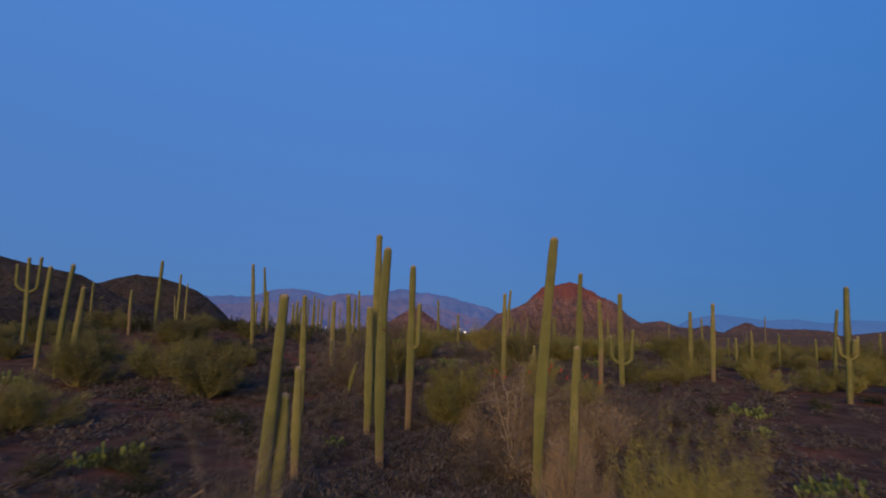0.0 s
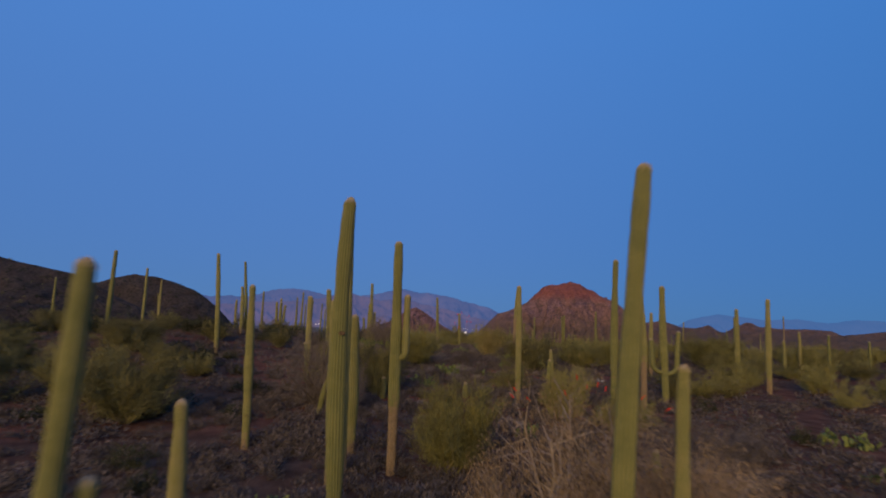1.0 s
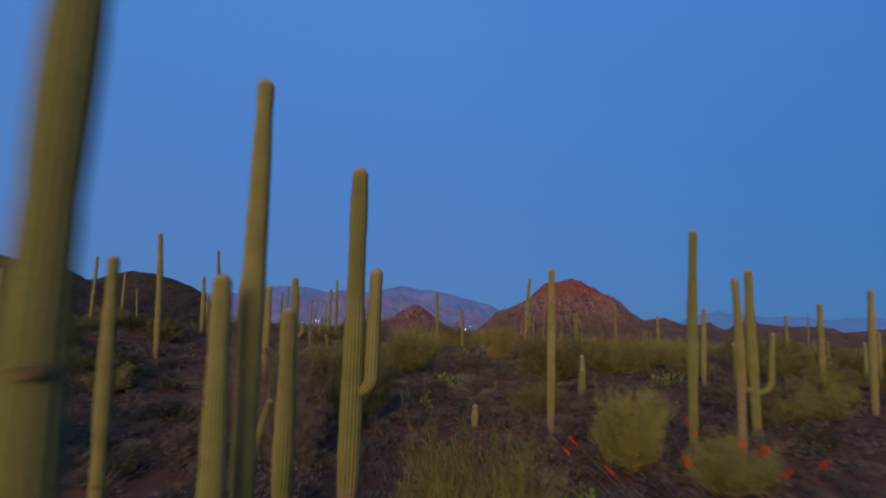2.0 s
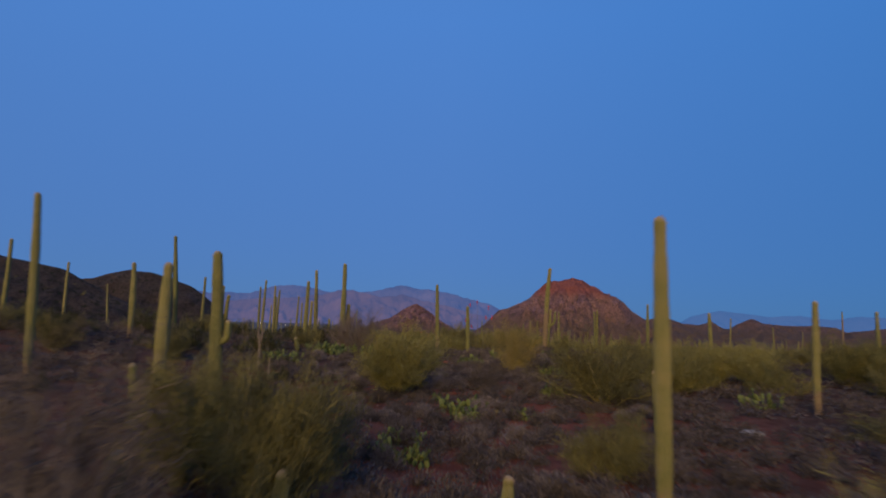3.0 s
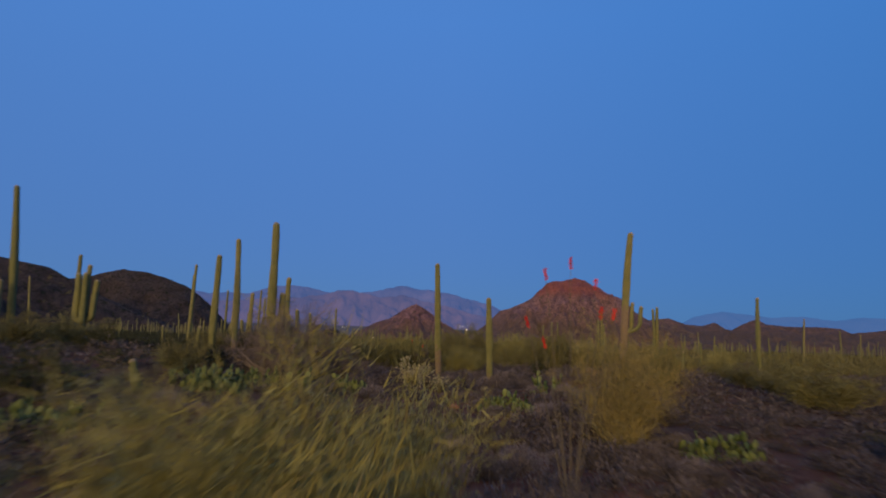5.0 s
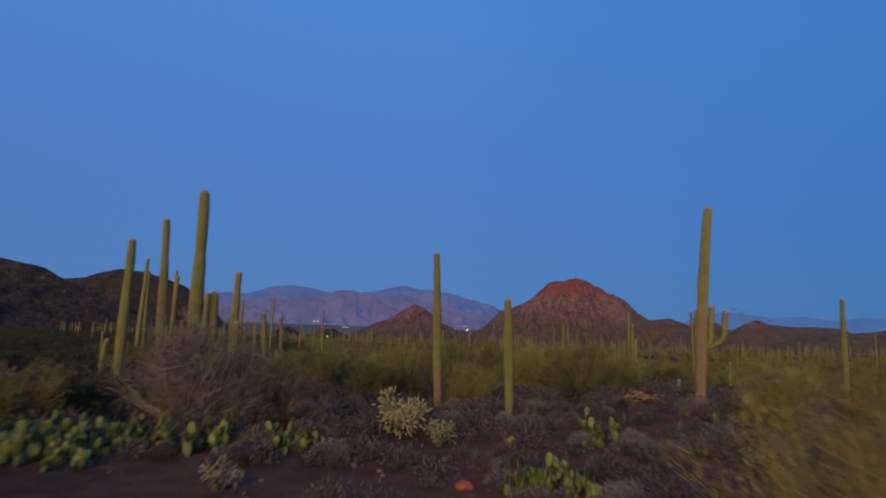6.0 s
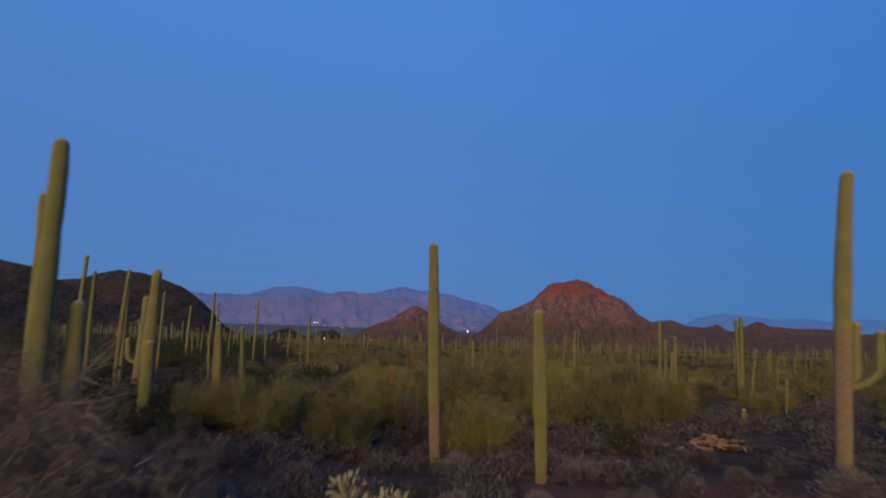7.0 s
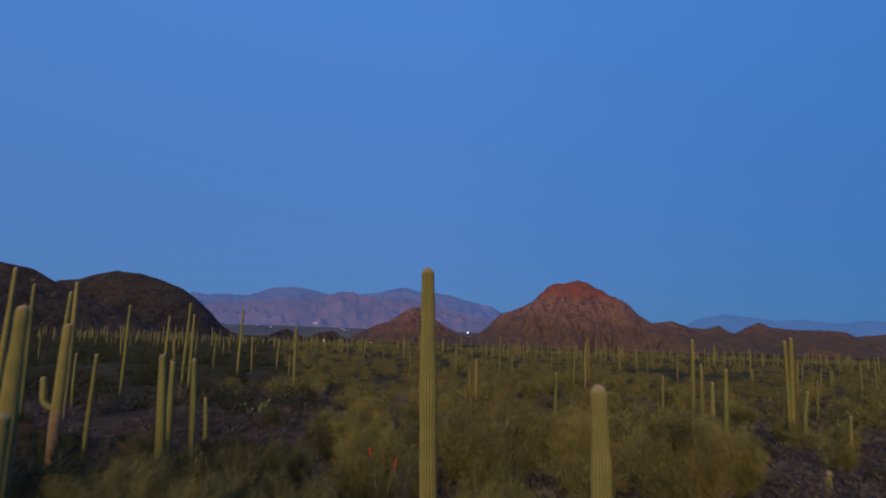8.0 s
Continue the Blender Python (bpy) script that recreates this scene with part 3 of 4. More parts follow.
saguaro(-22.85, 99.30, 5.49, 0.05, 0.42, arms=[(1.8, 180, 0.5, 2.9, 0.36), (1.9, 0, 0.5, 2.4, 0.36), (1.7, -70, 0.4, 3.0, 0.36)])
saguaro(-29.50, 100.49, 5.25, 0.0, 0.42)
saguaro(-27.99, 98.82, 4.34, 0.0, 0.44)
saguaro(-27.77, 99.88, 10.67, -0.71, 0.50)
saguaro(-35.52, 86.01, 7.39, 0.0, 0.38)
saguaro(-10.51, 100.35, 5.32, 0.09, 0.44)
saguaro(-10.08, 99.60, 2.90, -0.02, 0.42)
saguaro(-8.96, 93.60, 4.00, 0.02, 0.46)
saguaro(-27.20, 105.40, 7.35, -0.00, 0.36)
saguaro(23.62, 107.66, 6.33, 0.08, 0.36)
saguaro(-15.60, 120.75, 5.01, -0.18, 0.42)
saguaro(-42.55, 104.90, 8.51, 0.0, 0.36)
saguaro(14.75, 110.41, 1.00, 0.05, 0.29)
saguaro(-11.85, 114.65, 5.85, -0.23, 0.34)
saguaro(-14.15, 122.39, 2.60, -0.22, 0.32)
saguaro(-25.54, 116.22, 3.45, -0.17, 0.24)
saguaro(13.74, 116.72, 4.79, 0.11, 0.31)
saguaro(-24.67, 119.30, 9.51, 0.27, 0.38)
saguaro(23.69, 122.48, 2.36, 0.16, 0.29)
saguaro(-23.72, 123.08, 8.33, 0.23, 0.38)
saguaro(16.42, 124.10, 3.97, -0.02, 0.29)
saguaro(-26.54, 124.20, 8.67, -0.06, 0.36)
saguaro(-24.91, 126.00, 9.00, -0.09, 0.38)
saguaro(22.42, 126.02, 7.03, 0.08, 0.40, arms=[(0.5, -5, 0.75, 2.9, 0.27), (0.4, 185, 0.22, 6.2, 0.27)])
saguaro(90.16, 173.98, 11.0, 0.0, 0.40, old=9.0)
saguaro(17.26, 127.60, 5.10, -0.06, 0.29)
saguaro(-18.77, 127.77, 3.99, -0.24, 0.22)
saguaro(17.58, 129.87, 6.74, 0.00, 0.34)
saguaro(-28.41, 132.56, 4.01, -0.08, 0.24)
saguaro(8.44, 133.26, 3.82, -0.04, 0.27)
saguaro(18.96, 139.75, 3.62, 0.04, 0.27)
saguaro(33.88, 142.15, 3.53, 0.18, 0.26)
saguaro(2.83, 143.24, 4.45, -0.08, 0.32)
saguaro(-27.20, 149.00, 8.97, 0.20, 0.36)
saguaro(-16.39, 152.00, 6.88, -0.11, 0.36)
saguaro(2.88, 154.71, 3.10, -0.28, 0.32)
saguaro(57.32, 158.42, 8.01, 0.21, 0.34)
saguaro(-69.17, 161.91, 10.86, -0.80, 0.40)
saguaro(-36.98, 166.00, 7.88, 0.18, 0.36)
saguaro(18.72, 167.80, 6.40, 0.08, 0.34)
saguaro(-27.91, 167.91, 9.29, 0.19, 0.38)
saguaro(-60.25, 198.94, 6.22, -0.56, 0.34)
saguaro(-26.02, 147.84, 7.77, -0.02, 0.34)
saguaro(10.69, 204.92, 6.93, 0.06, 0.36)
saguaro(-5.75, 48.40, 2.28, 0.05, 0.52)
saguaro(-3.38, 50.60, 1.33, 0.02, 0.40)
saguaro(1.52, 52.00, 0.98, 0.02, 0.36)
saguaro(7.70, 36.50, 1.25, 0.03, 0.36)
saguaro(-12.54, 113.12, 6.03, -0.31, 0.46)
saguaro(-16.41, 111.57, 7.29, 0.10, 0.46, arms=[(3.7, 185, 0.6, 1.15, 0.26)], old=2.6)
saguaro(31.38, 70.14, 3.45, 0.0, 0.34)
saguaro(34.46, 72.86, 4.16, -0.05, 0.36)
saguaro(39.05, 75.68, 3.88, 0.02, 0.36)
saguaro(44.53, 77.57, 3.32, -0.04, 0.34)
saguaro(36.15, 81.91, 2.95, 0.0, 0.34)
saguaro(56.42, 89.86, 4.28, 0.0, 0.38)
saguaro(54.76, 81.13, 4.18, 0.05, 0.38)

# ---- shrubs ----
def shrub_parts(rng, stems, subs, twigs, twig_len, width, upright, droop=0.0, low=0.04, loose=0.8, stout=1.0, whip=2.0):
    """A bush about 1 high and 1.3 wide: its wood and its uneven crown of fine twigs."""
    wood, crown = Geo(), Geo()
    lobes = [rng.uniform(0.48, 1.15) for _ in range(7)]
    for s in range(stems):
        az = 2 * math.pi * (s + rng.uniform(-0.4, 0.4)) * 0.382
        lobe = lobes[int(az / 0.9) % 7]
        out = 0.66 * math.sqrt(rng.random()) * lobe
        top = rng.uniform(0.5, 1.08) * math.sqrt(max(0.16, 1 - (out / 0.74) ** 2)) * (0.55 + 0.45 * lobe)
        path, radii = [], []
        for i in range(6):
            u = i / 5
            kink = Vector((rng.gauss(0, 0.02), rng.gauss(0, 0.02), rng.gauss(0, 0.012))) * (i > 0)
            path.append(Vector((math.cos(az) * out * u ** 0.75, math.sin(az) * out * u ** 0.75, top * 0.86 * u - 0.03 * (i == 0))) + kink)
            radii.append(stout * (0.009 * (1 - 0.8 * u) + 0.0012))
        wood.tube(path, radii, 3)
        for b in range(subs):
            u = rng.uniform(low, 1.0)
            i = min(4, int(u * 5))
            p = path[i].lerp(path[i + 1], u * 5 - i)
            d = (Vector((math.cos(az) * 0.55, math.sin(az) * 0.55, upright)) + rand_dir(rng) * 1.0).normalized() * rng.uniform(0.08, 0.20)
            q = p + d
            e = q + d * 0.6 + Vector((0, 0, -droop * 0.06))
            wood.blade(p, q - p, 0.008 * stout, rng)
            wood.blade(p.lerp(q, 0.9), e - q, 0.005 * min(1, stout), rng)
            for k in range(twigs):
                a = rng.random()
                o = p.lerp(q, a * 2) if a < 0.5 else q.lerp(e, a * 2 - 1)
                t = (d.normalized() * 0.9 + rand_dir(rng, upright * 0.7 - droop) * loose).normalized() * twig_len * rng.uniform(0.4, 1.3) * (whip if rng.random() < 0.08 else 1.0)
                crown.blade(o + rand_dir(rng) * 0.04 * loose ** 0.5, t, width * rng.uniform(0.6, 1.4), rng)
    return wood, crown


def bush_kind(name, label, category, group, wood_mat, crown_mat, seeds, **how):
    kinds = []
    for seed in seeds:
        wood, crown = shrub_parts(random.Random(seed), **how)
        kinds.append((wood.mesh("trunk", wood_mat), crown.mesh("crown", crown_mat)))

    def put(x, y, wide, tall, k=0):
        rng = random.Random(int(x * 131 + y * 17) + k)
        wood, crown = kinds[rng.randrange(len(kinds))]
        ob = new(name)
        ob.matrix_world = Matrix.LocRotScale((x, y, ground_z(x, y) - 0.02), Euler((rng.uniform(-0.08, 0.08), rng.uniform(-0.08, 0.08), rng.uniform(0, 6.28))), (wide / 1.3 * rng.uniform(0.82, 1.15), wide / 1.3 * rng.uniform(0.82, 1.15), tall))
        part("trunk", wood, ob)
        part("crown", crown, ob)
        return tagged(ob, label, category, group)
    return put


palo_verde = bush_kind("palo_verde", "yellow-green palo verde bush with upright broomlike twigs", "bush", "palo verde bushes", BARK, PALO,
                       (1, 2, 3, 4), stems=34, subs=20, twigs=60, twig_len=0.062, width=0.0036, upright=1.0, low=0.16, loose=1.2, whip=2.2)
far_palo_verde = bush_kind("palo_verde", "yellow-green palo verde bush among the desert scrub", "bush", "palo verde bushes", BARK, PALO,
                       (5, 6, 7), stems=20, subs=12, twigs=44, twig_len=0.070, width=0.0068, upright=0.9, low=0.14, loose=1.35)
far_dull_palo = bush_kind("palo_verde", "dull olive-brown palo verde bush among the desert scrub", "bush", "palo verde bushes", BARK, OLIVE,
                       (18, 19), stems=20, subs=12, twigs=44, twig_len=0.070, width=0.0068, upright=0.9, low=0.14, loose=1.35)
far_dry_bush = bush_kind("dry_bush", "grey-brown leafless bush among the desert scrub", "bush", "dry bushes", BUSH_WOOD, DRY,
                       (14, 15), stems=11, subs=8, twigs=20, twig_len=0.11, width=0.0075, upright=0.4)
warm_bush = bush_kind("dry_bush", "golden-brown bush with small dry leaves and bare grey branches", "bush", "dry bushes", DRY_WOOD, DRY_WARM,
                       (16, 17), stems=17, subs=22, twigs=90, twig_len=0.018, width=0.0044, upright=0.55, low=0.40, loose=2.6, stout=1.3, whip=1.0)
dry_bush = bush_kind("dry_bush", "leafless grey-brown bush of tangled dry branches", "bush", "dry bushes", BUSH_WOOD, DRY,
                       (11, 12, 13), stems=24, subs=17, twigs=38, twig_len=0.07, width=0.0030, upright=0.35, stout=1.25)

pale_palo_verde = bush_kind("palo_verde", "airy pale yellow palo verde bush with long thin twigs", "bush", "palo verde bushes", BARK, PALE_PALO,
                       (31, 32), stems=30, subs=17, twigs=46, twig_len=0.045, width=0.0024, upright=0.9, low=0.10, loose=1.5, stout=0.6, whip=1.5)
dull_palo_verde = bush_kind("palo_verde", "dull olive-brown palo verde bush with bare lower branches", "bush", "palo verde bushes", BARK, OLIVE,
                       (8, 9, 10), stems=28, subs=18, twigs=60, twig_len=0.060, width=0.0040, upright=0.85, low=0.2, loose=1.4)

palo_verde(8.9, 44.2, 3.3, 2.2)
palo_verde(27.8, 78.7, 5.8, 4.0)
palo_verde(35.0, 74.3, 5.8, 3.25)
palo_verde(47.0, 72.3, 5.8, 3.79)
palo_verde(16.9, 76.7, 5.4, 3.24)
palo_verde(30.9, 81.3, 5.8, 3.5)
palo_verde(20.9, 78.8, 5.8, 3.11)
dull_palo_verde(4.8, 54.9, 2.6, 2.3)
palo_verde(1.4, 104.0, 2.73, 2.27)
palo_verde(-2.4, 106.0, 4.08, 2.38)
palo_verde(-3.6, 100.1, 3.53, 2.44)
palo_verde(1.0, 101.5, 3.42, 2.57)
palo_verde(5.8, 110.9, 4.49, 3.37)
palo_verde(11.2, 114.9, 5.76, 3.29)
palo_verde(10.6, 91.7, 2.0, 2.6)
palo_verde(1.0, 110.3, 4.06, 3.19)
palo_verde(-2.5, 108.3, 3.53, 2.71)
palo_verde(-3.6, 111.9, 3.17, 3.17)
palo_verde(11.1, 109.8, 2.69, 2.91)
palo_verde(4.3, 114.3, 3.2, 3.2)
palo_verde(-1.6, 119.8, 3.82, 2.87)
palo_verde(-2.2, 68.2, 6.0, 4.0)
dull_palo_verde(7.9, 67.9, 6.4, 4.1)
palo_verde(13.4, 73.0, 4.8, 3.4)
pale_palo_verde(4.9, 79.3, 4.8, 4.8)
palo_verde(0.4, 36.5, 3.9, 3.8)
palo_verde(6.4, 46.0, 3.0, 3.2)
palo_verde(4.5, 16.5, 3.1, 4.5)
dull_palo_verde(-23.0, 44.3, 4.78, 4.0)
dull_palo_verde(-42.1, 80.9, 5.8, 3.56)
dull_palo_verde(-6.3, 100.3, 3.55, 2.46)
dull_palo_verde(-8.2, 101.2, 2.83, 2.26)
dull_palo_verde(-6.8, 104.7, 3.09, 2.61)
dull_palo_verde(7.4, 105.9, 3.98, 3.48)
dull_palo_verde(-8.4, 103.3, 2.02, 2.24)
dull_palo_verde(-4.2, 103.1, 2.67, 2.0)
dull_palo_verde(1.3, 108.9, 4.75, 4.0)
dull_palo_verde(-6.0, 109.2, 2.6, 2.2)
dull_palo_verde(-5.5, 115.9, 2.82, 2.25)
dull_palo_verde(8.9, 111.4, 4.31, 3.83)
dull_palo_verde(-15.9, 118.3, 2.6, 2.2)
dull_palo_verde(-14.2, 42.6, 6.2, 4.7)
dull_palo_verde(-19.5, 48.0, 5.4, 3.6)
dull_palo_verde(-3.9, 51.5, 4.3, 4.4)
dull_palo_verde(-6.3, 52.8, 3.8, 4.3)
dull_palo_verde(-27.5, 52.0, 5.5, 3.6)
dull_palo_verde(-19.0, 33.0, 4.5, 3.0)
dull_palo_verde(-24.0, 62.0, 5.5, 3.2)
warm_bush(2.8, 28.5, 4.9, 5.0)
warm_bush(4.9, 28.2, 5.0, 4.4)
warm_bush(3.7, 22.6, 2.6, 3.5)
dry_bush(9.8, 37.3, 4.3, 2.79)
dry_bush(2.2, 70.7, 3.16, 1.79)
dry_bush(9.5, 115.4, 3.88, 2.77)
dry_bush(-3.0, 14.8, 2.6, 4.4)
dry_bush(-6.3, 47.4, 5.4, 5.1)
dry_bush(-5.0, 45.6, 3.0, 3.4)
dry_bush(-7.1, 88.6, 4.8, 4.2)
dry_bush(-5.2, 90.2, 3.0, 2.3)
dry_bush(-8.6, 90.4, 3.4, 3.6)
dry_bush(8.5, 33.0, 4.0, 2.2)
dry_bush(12.5, 40.0, 4.0, 1.8)
dry_bush(1.6, 26.5, 2.6, 2.6)
BUSH_RNG = random.Random(5)
creosote = bush_kind("creosote_bush", "dark green creosote bush among the desert scrub", "bush", "creosote bushes", DRY_WOOD, CREOSOTE,
                       (21, 22), stems=14, subs=9, twigs=30, twig_len=0.10, width=0.011, upright=0.6, low=0.15, loose=1.2)
for k in range(70):
    y = BUSH_RNG.uniform(100, 165)
    x = -6 - BUSH_RNG.random() * 0.72 * (y - 76) if k < 48 else BUSH_RNG.uniform(4, 0.7 * (y - 76))
    if (x - 11.5) ** 2 + (y - 101) ** 2 > 16:
        creosote(round(x, 1), round(y, 1), BUSH_RNG.uniform(1.6, 3.2), BUSH_RNG.uniform(0.9, 1.9), k)
for x, y, wide, tall in ((-13.2, 112.6, 3.0, 2.0), (-12.6, 116.0, 3.4, 2.3), (-15.0, 115.2, 3.2, 2.1), (-9.4, 117.0, 3.0, 1.9), (-18.6, 113.0, 3.2, 2.1), (-14.6, 108.4, 2.6, 1.3), (-20.0, 117.0, 3.5, 2.2), (-8.6, 112.0, 2.8, 1.6)):
    creosote(x, y, wide, tall)
for k in range(95):
    y = BUSH_RNG.uniform(97, 123)
    creosote(round(-7.5 - BUSH_RNG.random() * 0.75 * (y - 82), 1), round(y, 1), BUSH_RNG.uniform(1.5, 2.7), BUSH_RNG.uniform(0.6, 1.2), k)
for x, y, wide, tall in ((-5.4, 60.6, 2.2, 0.8), (-7.3, 63.2, 2.6, 0.9), (-4.9, 58.9, 2.0, 0.7), (-9.0, 66.0, 2.2, 0.7), (-7.6, 59.5, 2.4, 0.9)):
    creosote(x, y, wide, tall)
for k in range(58):
    y = BUSH_RNG.uniform(22, 96)
    x = BUSH_RNG.uniform(15, 22 + 0.4 * y) if k < 14 else -BUSH_RNG.uniform(7.5, 13 + 0.3 * y)
    creosote(round(x, 1), round(y, 1), BUSH_RNG.uniform(1.4, 2.6), BUSH_RNG.uniform(0.7, 1.2), k)
for k in range(150):
    y = BUSH_RNG.uniform(52, 108)
    x = BUSH_RNG.choice((-1, 1)) * BUSH_RNG.uniform(11 if y > 78 else 15, 22 + 0.5 * y)
    wide = BUSH_RNG.uniform(2.6, 4.8)
    (creosote if x < 0 and k % 2 else far_dull_palo if x < 0 or k % 3 == 0 else far_palo_verde)(round(x, 1), round(y, 1), wide, BUSH_RNG.uniform(1.5, 2.6), k)
for k in range(105):
    y = 108 + 62 * BUSH_RNG.random() ** 1.1
    x = BUSH_RNG.uniform(-1, 1) * 0.75 * (y - 72)
    wide, tall = BUSH_RNG.uniform(2.4, 4.6), BUSH_RNG.uniform(1.5, 2.7)
    if x > -0.27 * (y - 86):
        (far_dull_palo if k % 3 == 0 else far_palo_verde)(round(x, 1), round(y, 1), wide, tall, k)
for k in range(44):
    y = BUSH_RNG.uniform(104, 150)
    x = BUSH_RNG.uniform(-1, 1) * 0.7 * (y - 76)
    far_dry_bush(round(x, 1), round(y, 1), BUSH_RNG.uniform(2.0, 3.4), BUSH_RNG.uniform(1.2, 2.2), k)

# ---- prickly pears ----
def pad_mesh(seed, mat=PAD):
    rng = random.Random(seed)
    g = Geo()
    n, m = 9, 5
    g.v.append((0, 0, 0))
    for j in range(1, m):
        w = math.pi * j / m
        for i in range(n):
            a = 2 * math.pi * i / n
            r = math.sin(w) * (1 - 0.18 * math.cos(w))
            g.v.append((0.5 * 0.96 * r * math.cos(a), 0.085 * r * math.sin(a) + 0.03 * r * r * rng.uniform(-1, 1) * 0.4, 0.5 - 0.5 * math.cos(w)))
    g.v.append((0, 0, 1))
    for i in range(n):
        i2 = (i + 1) % n
        g.f.append((0, 1 + i2, 1 + i))
        for j in range(m - 2):
            k = 1 + j * n
            g.f.append((k + i, k + i2, k + n + i2, k + n + i))
        k = 1 + (m - 2) * n
        g.f.append((k + i, k + i2, len(g.v) - 1))
    return g.mesh("pad", mat, True)


PADS = [pad_mesh(k) for k in (1, 2, 3)]
DRY_PADS = [pad_mesh(k, PAD_DRY) for k in (4, 5, 6)]


def pear_kind(seed, count, pads=PADS, label="green prickly pear cactus with flat oval pads"):
    """A clump of pads growing out of one another."""
    rng = random.Random(seed)
    ob = new("prickly_pear")
    grown = []
    for k in range(count):
        size = rng.uniform(0.09, 0.135)
        if k < count // 3 or not grown:
            a, r = rng.uniform(0, 6.28), 0.42 * math.sqrt(rng.random())
            m = Matrix.LocRotScale((r * math.cos(a), r * math.sin(a), -0.02), Euler((rng.uniform(-0.75, 0.75), rng.uniform(-0.65, 0.65), rng.uniform(0, 3.14))), (size, size, size * rng.uniform(1, 1.25)))
        else:
            host, level = grown[rng.randrange(len(grown))]
            if level > 2:
                host, level = grown[rng.randrange(max(1, count // 3))]
            t = host @ Vector((rng.uniform(-0.25, 0.25), 0, rng.uniform(0.78, 0.95)))
            m = Matrix.LocRotScale(t, Euler((rng.uniform(-0.95, 0.95), rng.uniform(-0.95, 0.95), rng.uniform(0, 3.14))), (size * 0.98, size * 0.92, size * rng.uniform(0.95, 1.2)))
            grown.append((m, level + 1))
        if k < count // 3 or len(grown) == 0:
            grown.append((m, 0))
        p = part("pad", pads[rng.randrange(3)], ob)
        p.matrix_local = m
    return tagged(ob, label, "cactus", "prickly pears")


PEAR_FIRST = [pear_kind(5, 64), pear_kind(6, 70), pear_kind(7, 56)]
PEAR_SET = set()


def one_pear(x, y, wide, tall, rng):
    k = rng.randrange(3)
    m = Matrix.LocRotScale((x, y, ground_z(x, y)), Euler((0, 0, rng.uniform(0, 6.28))), (0.6 * wide / 1.3 + 0.4 * tall / 0.7, 0.6 * wide / 1.3 + 0.4 * tall / 0.7, 1.08 * (0.4 * wide / 1.3 + 0.6 * tall / 0.7)))
    if k in PEAR_SET:
        copy_thing(PEAR_FIRST[k], m)
    else:
        PEAR_SET.add(k)
        PEAR_FIRST[k].matrix_basis = m


def prickly_pear(x, y, wide, tall):
    """One clump, or a few side by side where it spreads wide."""
    rng = random.Random(int(x * 91 + y * 13))
    n = max(1, round((wide - 0.5) / 0.8))
    for i in range(n):
        one_pear(x + (i + 0.5 - n / 2) * wide / n, y + rng.uniform(-0.4, 0.4) * (n > 1), min(1.4, wide / n * 1.5), min(1.35, tall * rng.uniform(0.9, 1.1)), rng)


prickly_pear(-12.4, 28.2, 2.2, 1.2)
prickly_pear(-4.6, 32.2, 1.51, 0.88)
prickly_pear(13.5, 27.2, 2.2, 1.2)
prickly_pear(16.6, 37.9, 1.84, 0.92)
prickly_pear(-26.9, 43.7, 2.17, 1.2)
prickly_pear(18.8, 42.6, 2.11, 1.2)
prickly_pear(-1.3, 56.6, 1.79, 0.98)
prickly_pear(1.0, 63.2, 1.55, 1.2)
prickly_pear(-0.3, 67.0, 0.65, 0.76)
prickly_pear(3.4, 63.6, 0.93, 0.56)
prickly_pear(-10.3, 77.1, 2.2, 1.2)
prickly_pear(-9.1, 84.5, 2.2, 1.2)
prickly_pear(5.8, 69.1, 1.66, 0.95)
prickly_pear(15.9, 68.6, 2.2, 1.2)
prickly_pear(-1.3, 58.8, 1.82, 0.7)
prickly_pear(-10.2, 76.4, 2.2, 1.15)
prickly_pear(-9.9, 85.1, 2.2, 1.2)
prickly_pear(7.6, 78.7, 2.13, 1.2)
prickly_pear(5.9, 70.8, 1.66, 0.97)
prickly_pear(2.2, 73.7, 0.66, 0.5)
prickly_pear(-8.9, 86.0, 2.08, 1.18)
prickly_pear(-9.7, 85.6, 1.75, 1.08)
prickly_pear(-7.8, 87.0, 1.92, 1.04)
prickly_pear(-4.6, 88.0, 2.05, 1.3)
prickly_pear(-6.5, 87.1, 1.6, 1.2)
prickly_pear(4.5, 90.6, 1.35, 1.3)
prickly_pear(2.2, 85.4, 2.2, 1.1)
prickly_pear(2.3, 85.8, 1.3, 1.3)
prickly_pear(9.6, 92.5, 1.75, 0.96)
prickly_pear(-4.2, 93.5, 1.35, 0.34)
prickly_pear(-14.6, 132.8, 2.2, 1.2)
prickly_pear(0.8, 64.7, 2.2, 1.2)
prickly_pear(4.1, 42.6, 1.52, 1.09)

for x, y, size in ((2.05, 63.9, 1.05), (1.6, 63.5, 0.75), (2.5, 64.4, 0.8)):
    ob = pear_kind(int(x * 10), 26, DRY_PADS, "yellowed prickly pear cactus with withered pads")
    ob.matrix_basis = Matrix.LocRotScale((x, y, ground_z(x, y)), Euler((0, 0, x)), (size, size, size * 0.9))

